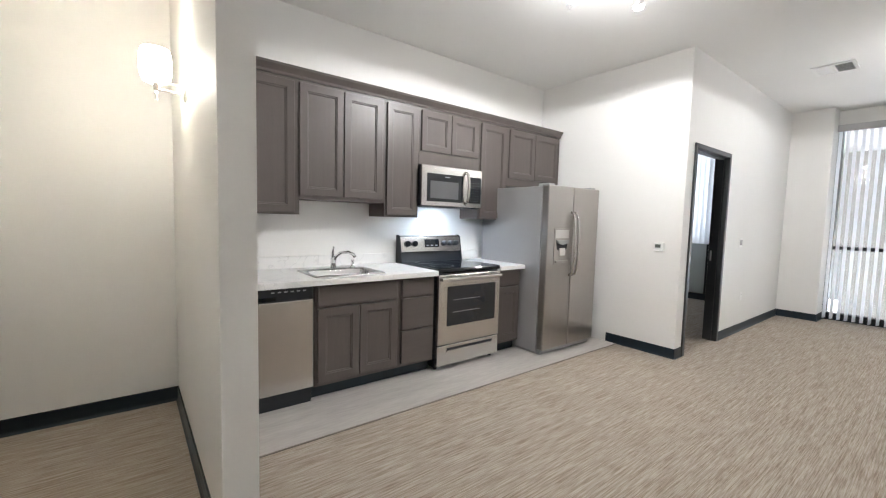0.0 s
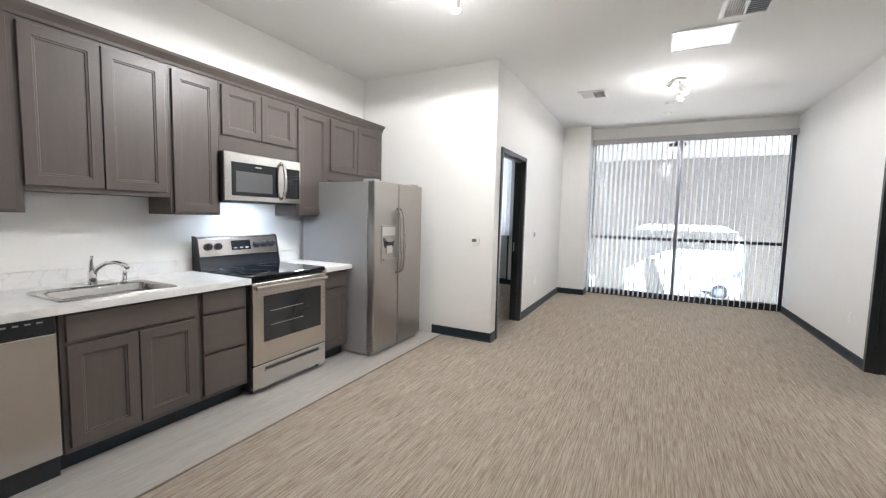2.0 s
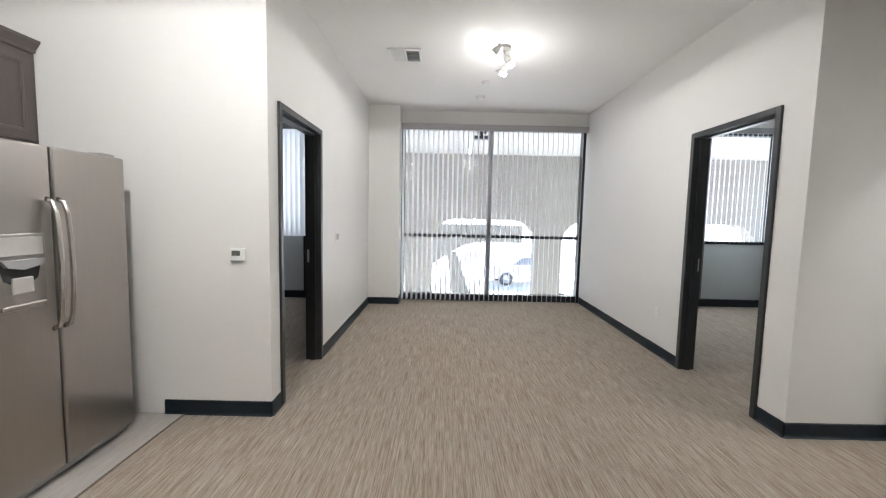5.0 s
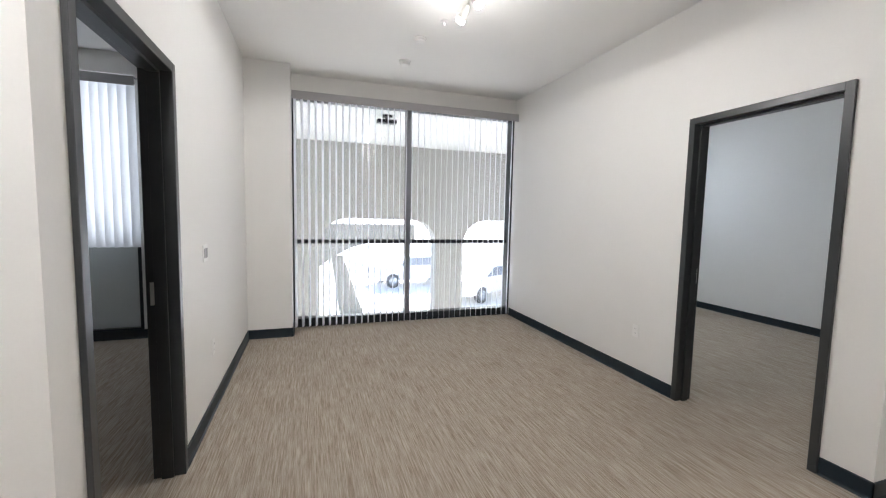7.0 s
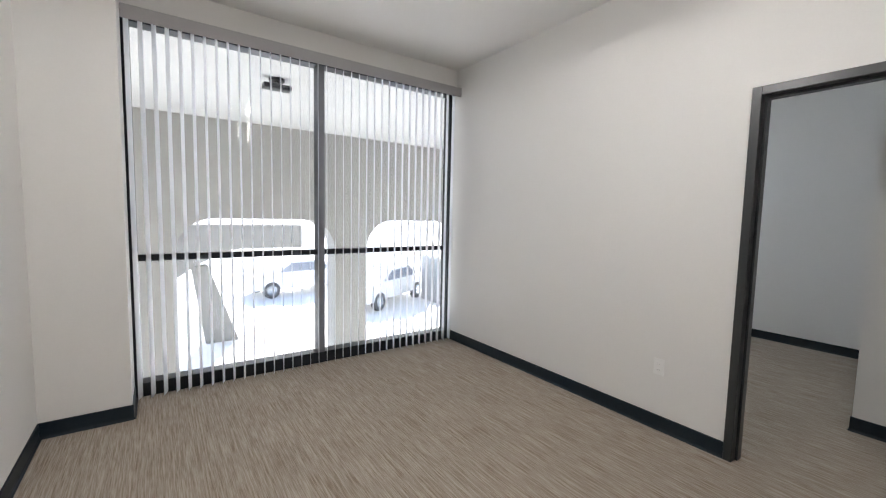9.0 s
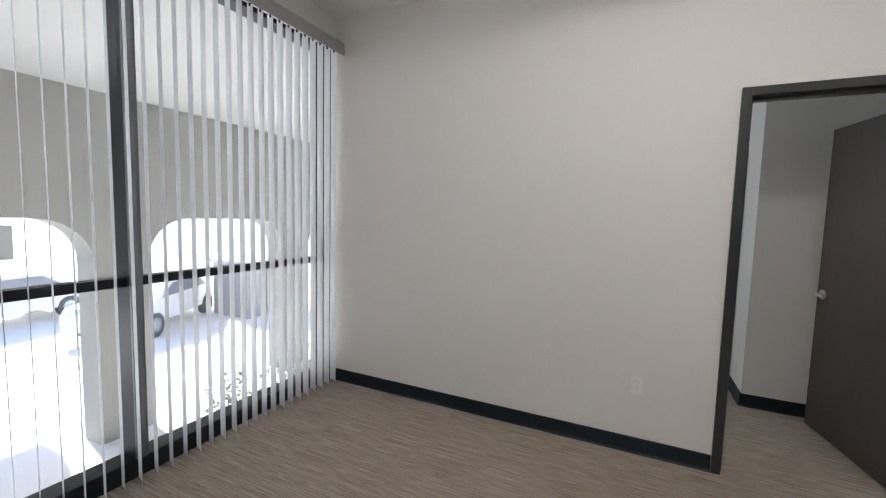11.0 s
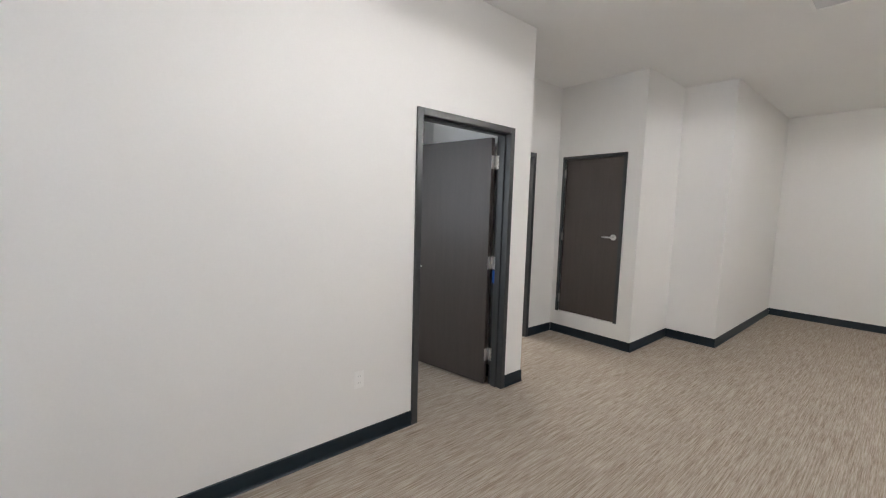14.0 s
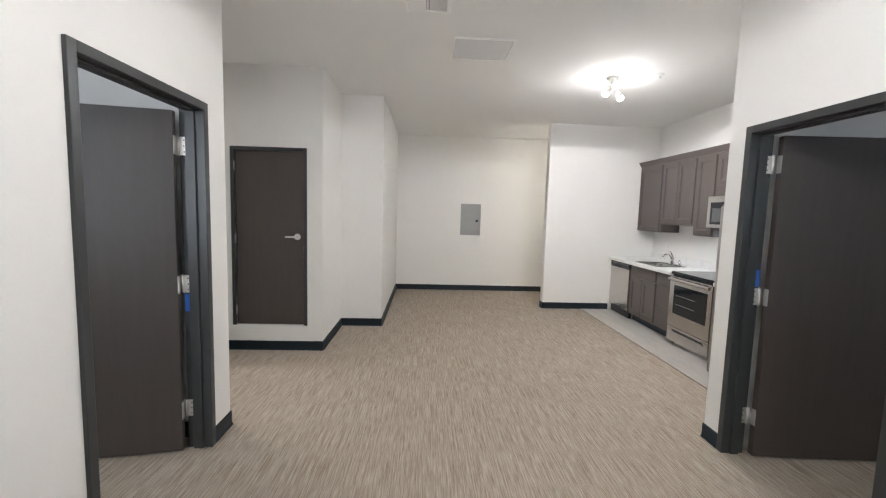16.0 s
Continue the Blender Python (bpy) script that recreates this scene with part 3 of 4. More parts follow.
bx0, bx1, by0, by1 = SX0 + 0.07, SX1 - 0.015, SY0 + 0.02, SY1 - 0.02
bm_loft(bm, [ring(SX0 - 0.018, SX1 + 0.018, SY0 - 0.018, SY1 + 0.018, 0.001, 0.03), ring(SX0 - 0.016, SX1 + 0.016, SY0 - 0.016, SY1 + 0.016, 0.007, 0.03),
             ring(bx0 - 0.006, bx1 + 0.006, by0 - 0.006, by1 + 0.006, 0.006, 0.05), ring(bx0, bx1, by0, by1, -0.004, 0.05),
             ring(bx0 + 0.012, bx1 - 0.012, by0 + 0.012, by1 - 0.012, -0.15, 0.05), ring(bx0 + 0.04, bx1 - 0.04, by0 + 0.04, by1 - 0.04, -0.165, 0.05)])
part("bowl", bm, STEEL_SINK, t)
part("drain", tube([((bx0 + bx1) / 2, (by0 + by1) / 2, -0.1649), ((bx0 + bx1) / 2, (by0 + by1) / 2, -0.162)], 0.042, 20), CHROME, t, "chrome drain strainer")
# faucet
fx, fy = SX0 + 0.025, 1.86
t = thing("faucet", (fx, fy, CT + 0.007), "chrome single-lever kitchen faucet with side spray", "faucet")
part("base_plate", box((-0.025, -0.11, 0), (0.025, 0.11, 0.012), 0.006), CHROME, t)
part("body", tube([(0, 0, 0.012), (0, 0, 0.05), (0, 0, 0.085), (0.0, 0, 0.10)], [0.024, 0.022, 0.024, 0.018], 14), CHROME, t)
part("spout", tube([(0, 0, 0.06), (0.03, 0.015, 0.11), (0.08, 0.04, 0.145), (0.14, 0.07, 0.15), (0.19, 0.09, 0.135), (0.205, 0.098, 0.115)], [0.013, 0.013, 0.012, 0.012, 0.012, 0.012], 10), CHROME, t)
part("lever", tube([(0, 0, 0.09), (0.0, -0.005, 0.12), (0.02, -0.01, 0.165), (0.035, -0.012, 0.185)], [0.016, 0.014, 0.009, 0.007], 10), CHROME, t)
part("side_spray", tube([(0, 0.17, -0.001), (0, 0.17, 0.015), (0, 0.17, 0.016), (0.005, 0.17, 0.06), (0.012, 0.17, 0.075)], [0.022, 0.020, 0.013, 0.014, 0.011], 12), CHROME, t)

# dishwasher
y0, y1 = 0.915, 1.528
t = thing("dishwasher", (FB, (y0 + y1) / 2, 0), "stainless dishwasher with black control strip", "dishwasher")
hw = (y1 - y0) / 2
part("body", box((-0.58, -hw + 0.004, 0.11), (0.0, hw - 0.004, CT - 0.042)), BLACK, t)
part("door", box((0.0005, -hw + 0.004, 0.125), (0.028, hw - 0.004, 0.765), 0.006), STAINLESS, t)
cp = part("control_panel", box((0.0005, -hw + 0.004, 0.769), (0.030, hw - 0.004, CT - 0.046), 0.006), BLACK, t)
part("pocket_handle", box((0.0295, -0.17, 0.772), (0.0315, 0.05, 0.800), 0.001), BLACK_GLASS, cp)
for k in range(6):
    part("button", box((0.0295, 0.02 + k * 0.042, 0.826), (0.0312, 0.042 + k * 0.042, 0.834)), GREY_METAL, cp)
part("badge", box((0.0295, -0.20, 0.822), (0.0312, -0.08, 0.830)), GREY_METAL, cp)
part("kick_plate", box((-0.05, -hw + 0.004, 0.004), (-0.012, hw - 0.004, 0.120), 0.003), BLACK, t)

# range
y0, y1 = 2.611, 3.371
t = thing("range", (-2.80, (y0 + y1) / 2, 0.0), "stainless electric range with black glass cooktop", "range")
hw = (y1 - y0) / 2
part("body", box((-0.66, -hw, 0.03), (-0.002, hw, 0.875), 0.003), BLACK, t)
d = part("oven_door", boxes(((0.0, -hw + 0.006, 0.235), (0.040, hw - 0.006, 0.862)), bevel=0.006), STAINLESS, t)
part("oven_window", box((0.0395, -hw + 0.10, 0.40), (0.043, hw - 0.07, 0.755), 0.001), OVEN_GLASS, d, "dark oven window with rack lines")
for zz in (0.52, 0.63):
    part("rack_bar", box((0.0425, -hw + 0.16, zz), (0.0437, hw - 0.27, zz + 0.003)), GREY_METAL, d)
hd = part("handle", prism([(0.058, 0.806), (0.072, 0.803), (0.080, 0.815), (0.080, 0.832), (0.070, 0.842), (0.058, 0.838)], 1, -hw + 0.018, hw - 0.018, 0.003), STAINLESS, d, "broad brushed steel handle bar")
for yy in (-hw + 0.03, hw - 0.055):
    part("bracket", box((0.038, yy, 0.808), (0.060, yy + 0.025, 0.836), 0.003), STAINLESS, hd)
for k in range(5):
    part("vent_slot", box((0.0392, -hw + 0.08 + k * 0.13, 0.846), (0.0405, -hw + 0.17 + k * 0.13, 0.852)), BLACK, d)
dr = part("drawer", box((0.0, -hw + 0.006, 0.045), (0.036, hw - 0.006, 0.228), 0.006), STAINLESS, t)
part("pull_recess", box((0.0352, -hw + 0.11, 0.176), (0.0368, hw - 0.09, 0.200), 0.0005), BLACK, dr, "dark pull slot")
part("finger_pull", prism([(0.036, 0.160), (0.044, 0.164), (0.047, 0.176), (0.040, 0.180), (0.036, 0.178)], 1, -hw + 0.11, hw - 0.09), STAINLESS, dr)
part("cooktop", box((-0.655, -hw, 0.876), (0.030, hw, 0.915), 0.008), BLACK_GLASS, t, "black ceramic glass cooktop")
part("rear_riser", prism([(-0.66, 0.9155), (-0.56, 0.9155), (-0.60, 1.01), (-0.66, 1.01)], 1, -hw + 0.002, hw - 0.002), BLACK, t)
bp = part("backguard", prism([(-0.665, 1.0105), (-0.575, 1.0105), (-0.605, 1.16), (-0.625, 1.175), (-0.665, 1.175)], 1, -hw, hw, 0.004), STAINLESS, t)
part("side_cap", prism([(-0.667, 0.90), (-0.55, 0.90), (-0.60, 1.165), (-0.625, 1.18), (-0.667, 1.18)], 1, -hw - 0.006, -hw - 0.0005), BLACK, t)
part("side_cap", prism([(-0.667, 0.90), (-0.55, 0.90), (-0.60, 1.165), (-0.625, 1.18), (-0.667, 1.18)], 1, hw + 0.0005, hw + 0.006), BLACK, t)
part("display", prism([(-0.582, 1.055), (-0.5785, 1.055), (-0.5955, 1.135), (-0.600, 1.135)], 1, -0.09, 0.09), BLACK_GLASS, bp, "black clock display")
for k in range(3):
    part("display_button", box((-0.5840, -0.075 + k * 0.055, 1.068), (-0.5790, -0.045 + k * 0.055, 1.078)), GREY_METAL, bp)
for yy in (-0.30, -0.215, 0.155, 0.235, 0.315):
    kn = part("knob", tube([(-0.590, yy, 1.092), (-0.574, yy, 1.094), (-0.573, yy, 1.0942), (-0.556, yy, 1.097)], [0.030, 0.029, 0.022, 0.019], 16), BLACK, bp)
    part("pointer", box((-0.562, yy - 0.003, 1.092), (-0.551, yy + 0.003, 1.114), 0.001), BLACK, kn)
for yy in (-hw + 0.04, hw - 0.04):
    for xx in (-0.60, -0.04):
        part("foot", tube([(xx, yy, 0.004), (xx, yy, 0.031)], 0.018, 10), BLACK, t)
for xx, yy, rr in ((-0.17, -0.19, 0.11), (-0.17, 0.19, 0.085), (-0.45, -0.19, 0.085), (-0.45, 0.19, 0.10)):
    bm = bmesh.new()
    bm_loft(bm, [[(xx + q * math.cos(2 * math.pi * k / 32), yy + q * math.sin(2 * math.pi * k / 32), 0.9154) for k in range(32)] for q in (rr, rr - 0.003)], False)
    part("burner_ring", bm, GREY_METAL, t)

# fridge
y0, y1 = 3.728, 4.600
t = thing("fridge", (-2.50, y0, 0), "stainless side-by-side fridge with water dispenser", "fridge")
W, HT, MID = y1 - y0, 1.708, 0.408
part("cabinet_body", box((-0.93, 0.004, 0.02), (-0.085, W - 0.004, HT - 0.01), 0.006), FRIDGE_SIDE, t, "grey painted side")
part("base_grille", box((-0.10, 0.01, 0.012), (-0.045, W - 0.01, 0.055), 0.004), GREY_METAL, t)
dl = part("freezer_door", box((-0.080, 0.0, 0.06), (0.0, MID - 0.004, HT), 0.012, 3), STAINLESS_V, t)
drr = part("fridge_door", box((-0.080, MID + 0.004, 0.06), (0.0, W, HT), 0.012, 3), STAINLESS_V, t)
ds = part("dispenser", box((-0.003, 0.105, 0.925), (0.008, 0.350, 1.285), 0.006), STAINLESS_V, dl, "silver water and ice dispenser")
part("recess", prism([(0.130, 1.165), (0.325, 1.165), (0.305, 1.075), (0.270, 1.055), (0.185, 1.055), (0.150, 1.075)], 0, 0.0075, 0.0095), BLACK, ds, "dark dispenser recess")
part("control_strip", box((0.0075, 0.120, 1.185), (0.0105, 0.335, 1.270), 0.001), SATIN, ds)
part("paddle", box((0.0085, 0.180, 1.010), (0.020, 0.275, 1.085), 0.005), SATIN, ds, "pale grey dispenser paddle")
part("spout", prism([(0.130, 1.166), (0.325, 1.166), (0.300, 1.135), (0.228, 1.120), (0.156, 1.135)], 0, 0.009, 0.030), GREY_METAL, ds)
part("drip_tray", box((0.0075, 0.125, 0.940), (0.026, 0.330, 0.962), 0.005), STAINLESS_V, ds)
for yy, dd in ((MID - 0.030, dl), (MID + 0.030, drr)):
    part("handle", tube([(-0.005, yy, 1.45), (0.028, yy, 1.435), (0.045, yy, 1.38), (0.055, yy, 1.26), (0.058, yy, 1.12), (0.055, yy, 0.98), (0.045, yy, 0.86), (0.028, yy, 0.815), (-0.005, yy, 0.80)], 0.0125, 10), STAINLESS, dd)
for yy in (0.03, W - 0.13):
    part("hinge_cover", box((-0.16, yy, HT - 0.012), (-0.03, yy + 0.10, HT + 0.018), 0.008), GREY_METAL, t)
for yy in (0.05, W - 0.05):
    part("foot", tube([(-0.08, yy, 0.004), (-0.08, yy, 0.03)], 0.022, 10), BLACK, t)
    part("rear_foot", tube([(-0.85, yy, 0.004), (-0.85, yy, 0.03)], 0.022, 10), BLACK, t)

# wall cabinets
FU = -3.21


def wall_unit(y0, y1, z0, z1, doors, label):
    t = thing("wall_cabinet", (XB, y0, z0), label, "cabinet", "kitchen wall cabinets")
    part("body", box((0.003, 0.0006, 0), (FU - XB, y1 - y0 - 0.0006, z1 - z0), 0.001), CABINET, t)
    for a, b, c, d in doors:
        part("door", shaker(bmesh.new(), a - y0, b - y0, c - z0, d - z0, FU - XB), CABINET, t)


ZT = 2.385
wall_unit(0.897, 1.565, 1.355, ZT, [(0.93, 1.525, 1.37, 2.36)], "tall grey-brown wall cabinet beside the return wall")
wall_unit(1.565, 2.315, 1.475, ZT, [(1.565, 1.922, 1.505, 2.36), (1.930, 2.285, 1.505, 2.36)], "two-door grey-brown wall cabinet above the sink")
wall_unit(2.315, 2.68, 1.355, ZT, [(2.333, 2.662, 1.372, 2.36)], "tall narrow grey-brown wall cabinet")
wall_unit(2.68, 3.445, 1.853, ZT, [(2.70, 3.054, 1.985, 2.36), (3.062, 3.415, 1.985, 2.36)], "short grey-brown wall cabinet above the microwave")
wall_unit(3.445, 3.87, 1.355, ZT, [(3.463, 3.845, 1.372, 2.36)], "tall narrow grey-brown wall cabinet beside the microwave")
wall_unit(3.87, 4.806, 1.735, ZT, [(3.895, 4.325, 1.828, 2.36), (4.333, 4.77, 1.828, 2.36)], "short grey-brown wall cabinet above the fridge")
bm = prism([(XB + 0.003, ZT + 0.0005), (FU + 0.012, ZT + 0.0005), (FU + 0.016, ZT + 0.02), (FU + 0.045, ZT + 0.058), (FU + 0.05, ZT + 0.075), (XB + 0.003, ZT + 0.075)], 1, 0.897, 4.806)
solid("crown_moulding", bm, CABINET_H, "grey-brown stained crown moulding above the wall cabinets", "moulding", "structure")

# microwave
y0, y1, z0, z1 = 2.664, 3.424, 1.458, 1.852
t = thing("microwave", (-3.125, y0, z0), "stainless over-the-range microwave with curved handle", "microwave")
W, HT = y1 - y0, z1 - z0
part("body", box((XB + 3.125 + 0.01, 0.002, 0.008), (-0.022, W - 0.002, HT), 0.003), BLACK, t)
part("front", box((-0.0215, 0, 0.012), (0.0, W, HT), 0.006), STAINLESS, t)
wn = part("door_window", box((-0.001, 0.06, 0.055), (0.0035, 0.50, HT - 0.075), 0.002), BLACK_GLASS, t)
part("screen", box((0.003, 0.095, 0.085), (0.0045, 0.44, HT - 0.145), 0.001), mat("window_mesh", (0.10, 0.10, 0.105), 0.3), wn, "grey perforated window screen")
part("badge", box((0.003, 0.27, HT - 0.105), (0.0045, 0.33, HT - 0.098)), GREY_METAL, wn)
KEY = mat("key_print", (0.16, 0.16, 0.165), 0.4)
kp = part("keypad", box((-0.001, 0.575, 0.055), (0.0035, W - 0.018, HT - 0.075), 0.002), BLACK_GLASS, t)
for i in range(4):
    for j in range(8):
        part("key", box((0.003, 0.60 + i * 0.032, 0.075 + j * 0.026), (0.0043, 0.610 + i * 0.032, 0.080 + j * 0.026)), KEY, kp)
part("handle", tube([(-0.004, 0.535, 0.045), (0.035, 0.535, 0.065), (0.052, 0.535, 0.12), (0.057, 0.535, HT / 2), (0.052, 0.535, HT - 0.12), (0.035, 0.535, HT - 0.055), (-0.004, 0.535, HT - 0.035)], 0.014, 12), STAINLESS, t)
part("vent_strip", box((-0.30, 0.03, 0.0), (-0.03, W - 0.03, 0.0075), 0.002), BLACK, t)

# ---------- fixtures ----------


def track_light(x, y, label, turn):
    t = thing("ceiling_light", (x, y, H), label, "ceiling light", "", "", turn)
    part("canopy", tube([(0, 0, 0), (0, 0, -0.022), (0, 0, -0.026)], [0.065, 0.065, 0.055], 24), SATIN, t)
    part("stem", tube([(0, 0, -0.024), (0, 0, -0.07)], 0.010, 10), SATIN, t)
    part("bar", tube([(-0.24, 0, -0.07), (0.24, 0, -0.07)], 0.011, 10), SATIN, t)
    for k, (dx, ax, ay) in enumerate(((-0.21, -0.3, 0.55), (0.0, 0.1, -0.55), (0.21, 0.35, 0.5))):
        d = Vector((ax, ay, -0.75)).normalized()
        p = Vector((dx, 0, -0.075))
        s = part("spot_head", tube([p, p + d * 0.02, p + d * 0.03, p + d * 0.075, p + d * 0.10], [0.014, 0.02, 0.03, 0.034, 0.038], 14), SATIN, t)
        part("bulb", tube([p + d * 0.1005, p + d * 0.118, p + d * 0.135, p + d * 0.14], [0.034, 0.036, 0.028, 0.01], 14), BULB, s, "lit frosted bulb")


track_light(KITCHEN_LAMP[0], KITCHEN_LAMP[1], "satin nickel three-spot ceiling light, lit", 60)
track_light(LIVING_LAMP[0], LIVING_LAMP[1], "satin nickel three-spot ceiling light, lit, near the window", 70)


def ceiling_vent(x, y, s, label):
    t = thing("ceiling_vent", (x, y, H), label, "vent")
    h = s / 2
    part("backing", box((-h + 0.02, -h + 0.02, -0.004), (h - 0.02, h - 0.02, -0.001)), GREY_METAL, t)
    part("frame", boxes(((-h, -h, -0.016), (h, -h + 0.03, 0)), ((-h, h - 0.03, -0.016), (h, h, 0)), ((-h, -h + 0.03, -0.016), (-h + 0.03, h - 0.03, 0)), ((h - 0.03, -h + 0.03, -0.016), (h, h - 0.03, 0)), bevel=0.003), WHITE, t)
    part("divider", box((-0.008, -h + 0.03, -0.015), (0.008, h - 0.03, -0.004)), WHITE, t)
    n = 8
    for i in range(n):
        u = -h + 0.045 + i * (s - 0.09) / (n - 1)
        part("slat", prism([(u - 0.012, -0.016), (u - 0.009, -0.016), (u + 0.010, -0.0045), (u + 0.007, -0.0045)], 0, 0.012, h - 0.032), WHITE, t)
        v = 0.02 + i * (h - 0.06) / (n - 1)
        part("slat", prism([(-v - 0.010, -0.016), (-v - 0.007, -0.016), (-v + 0.006, -0.0045), (-v + 0.003, -0.0045)], 1, -h + 0.032, h - 0.032), WHITE, t)


ceiling_vent(-0.98, 6.45, 0.34, "white square louvred ceiling vent")
ceiling_vent(0.36, 4.55, 0.34, "white square louvred ceiling vent")


def ceiling_panel(x0, x1, y0, y1, label):
    t = thing("ceiling_panel", ((x0 + x1) / 2, (y0 + y1) / 2, H), label, "ceiling panel")
    a, b = (x1 - x0) / 2, (y1 - y0) / 2
    part("frame", boxes(((-a, -b, -0.014), (a, -b + 0.022, 0)), ((-a, b - 0.022, -0.014), (a, b, 0)), ((-a, -b + 0.022, -0.014), (-a + 0.022, b - 0.022, 0)), ((a - 0.022, -b + 0.022, -0.014), (a, b - 0.022, 0)), bevel=0.003), WHITE, t)
    part("panel", box((-a + 0.022, -b + 0.022, -0.008), (a - 0.022, b - 0.022, -0.001)), ACRYLIC, t)


ceiling_panel(-0.13, 0.37, 4.83, 5.31, "glossy white ceiling access panel")
ceiling_panel(-0.40, 0.14, 3.48, 3.98, "white framed ceiling access panel")


def round_ceiling(name, x, y, r, h, label, cat):
    t = thing(name, (x, y, H), label, cat)
    part("base", tube([(0, 0, 0), (0, 0, -0.012), (0, 0, -0.013)], [r, r, r * 0.9], 24), WHITE, t)
    part("cover", tube([(0, 0, -0.013), (0, 0, -h * 0.8), (0, 0, -h)], [r * 0.86, r * 0.80, r * 0.6], 24), WHITE, t)


round_ceiling("smoke_detector", -0.08, 7.85, 0.065, 0.045, "white round smoke detector", "smoke detector")
round_ceiling("smoke_detector", -0.07, 7.25, 0.06, 0.03, "flat white round ceiling cover", "ceiling cover")
for _x, _y in ((-2.05, 3.30), (0.03, 6.85)):
    t = thing("sprinkler", (_x, _y, H), "small white ceiling fire sprinkler", "sprinkler")
    part("escutcheon", tube([(0, 0, 0), (0, 0, -0.008), (0, 0, -0.012)], [0.035, 0.033, 0.02], 16), WHITE, t)
    part("nozzle", tube([(0, 0, -0.01), (0, 0, -0.045)], 0.010, 10), WHITE, t)
    part("deflector", tube([(0, 0, -0.045), (0, 0, -0.048)], 0.020, 12), WHITE, t)

# wall sconce on the return wall
t = thing("wall_sconce", (-2.55, 0.765, 1.98), "satin nickel wall sconce with lit glass shade", "wall lamp")
part("backplate", tube([(0, 0, 0), (0, -0.012, 0), (0, -0.020, 0)], [0.062, 0.060, 0.045], 24), SATIN, t)
for dz in (0.016, -0.022):
    part("arm", tube([(0, -0.015, dz), (0.0, -0.10, dz + 0.004), (0.0, -0.130, dz + 0.006)], 0.006, 10), SATIN, t)
part("finial", tube([(0, -0.130, -0.075), (0, -0.130, -0.045), (0, -0.130, -0.03)], [0.006, 0.007, 0.011], 12), SATIN, t)
part("holder", tube([(0, -0.130, -0.03), (0, -0.130, 0.02), (0, -0.130, 0.03)], [0.010, 0.014, 0.03], 14), SATIN, t)
bm = bmesh.new()
bm_loft(bm, [[(r * math.cos(2 * math.pi * k / 24), -0.130 + r * math.sin(2 * math.pi * k / 24), z) for k in range(24)] for r, z in ((0.030, 0.010), (0.056, 0.020), (0.066, 0.05), (0.070, 0.10), (0.066, 0.155), (0.058, 0.175), (0.054, 0.174), (0.062, 0.10), (0.050, 0.04))])
part("shade", bm, SHADE, t, "frosted white glass cup shade, lit")


def wall_plate(x, y, z, n, label, kind):
    """A plate on a wall that faces n (a unit axis)."""
    turn = {(1, 0): 90, (-1, 0): -90, (0, -1): 0, (0, 1): 180}[n]
    t = thing(kind, (x, y, z), label, kind.replace("_", " "), "", "", turn)
    w = 0.035 if kind == "wall_outlet" else 0.058
    part("plate", box((-w, -0.006, -0.057), (w, 0, 0.057), 0.003), WHITE, t)
    if kind == "wall_outlet":
        for dz in (-0.021, 0.021):
            s = part("socket", box((-0.016, -0.0085, dz - 0.014), (0.016, -0.0055, dz + 0.014), 0.002), WHITE, t)
            part("slot", box((-0.008, -0.0092, dz - 0.004), (-0.006, -0.0084, dz + 0.006)), VALANCE, s)
            part("slot", box((0.006, -0.0092, dz - 0.004), (0.008, -0.0084, dz + 0.006)), VALANCE, s)
    else:
        for dx in (-0.023, 0.023):
            part("rocker", box((dx - 0.016, -0.010, -0.033), (dx + 0.016, -0.0055, 0.033), 0.002), VALANCE, t, "grey rocker")


wall_plate(XL, 6.53, 1.15, (1, 0), "white double light switch with grey rockers", "light_switch")
wall_plate(XL, 6.69, 0.46, (1, 0), "white duplex wall outlet", "wall_outlet")
wall_plate(XR, 6.31, 0.44, (-1, 0), "white duplex wall outlet", "wall_outlet")
wall_plate(XB, 1.28, 1.12, (1, 0), "white duplex wall outlet above the worktop", "wall_outlet")
t = thing("thermostat", (-1.92, 4.81, 1.12), "white wall thermostat with grey display", "thermostat")
part("case", box((-0.05, -0.026, -0.042), (0.05, 0, 0.042), 0.006), WHITE, t)
part("display", box((-0.036, -0.0275, -0.008), (0.02, -0.0255, 0.026), 0.001), mat("lcd", (0.12, 0.13, 0.12), 0.2), t)
# electrical panel
t = thing("electrical_panel", (-0.56, -0.56, 1.43), "grey metal electrical panel flush in the wall", "electrical panel")
part("trim_plate", box((-0.20, 0, -0.31), (0.20, 0.012, 0.31), 0.004), GREY_METAL, t)
d = part("door", box((-0.165, 0.012, -0.27), (0.165, 0.019, 0.27), 0.003), GREY_METAL, t)
part("latch", box((-0.15, 0.019, -0.04), (-0.10, 0.024, 0.0), 0.002), BLACK, d)

# sliding closet doors in the side room
t = thing("closet_door", (3.28, 5.53, 0), "white sliding closet doors in a grey metal track", "closet door")
part("track", box((0.0, 0.001, 2.04), (1.30, 0.055, 2.09), 0.003), GREY_METAL, t)
for k, (a, b, y) in enumerate(((0.0, 0.67, 0.004), (0.63, 1.30, 0.030))):
    d = part("door_panel", box((a + 0.02, y, 0.012), (b - 0.02, y + 0.018, 2.04), 0.002), WHITE, t)
    part("stile", box((a, y - 0.001, 0.010), (a + 0.0195, y + 0.020, 2.04), 0.002), GREY_METAL, d)
    part("stile", box((b - 0.0195, y - 0.001, 0.010), (b, y + 0.020, 2.04), 0.002), GREY_METAL, d)
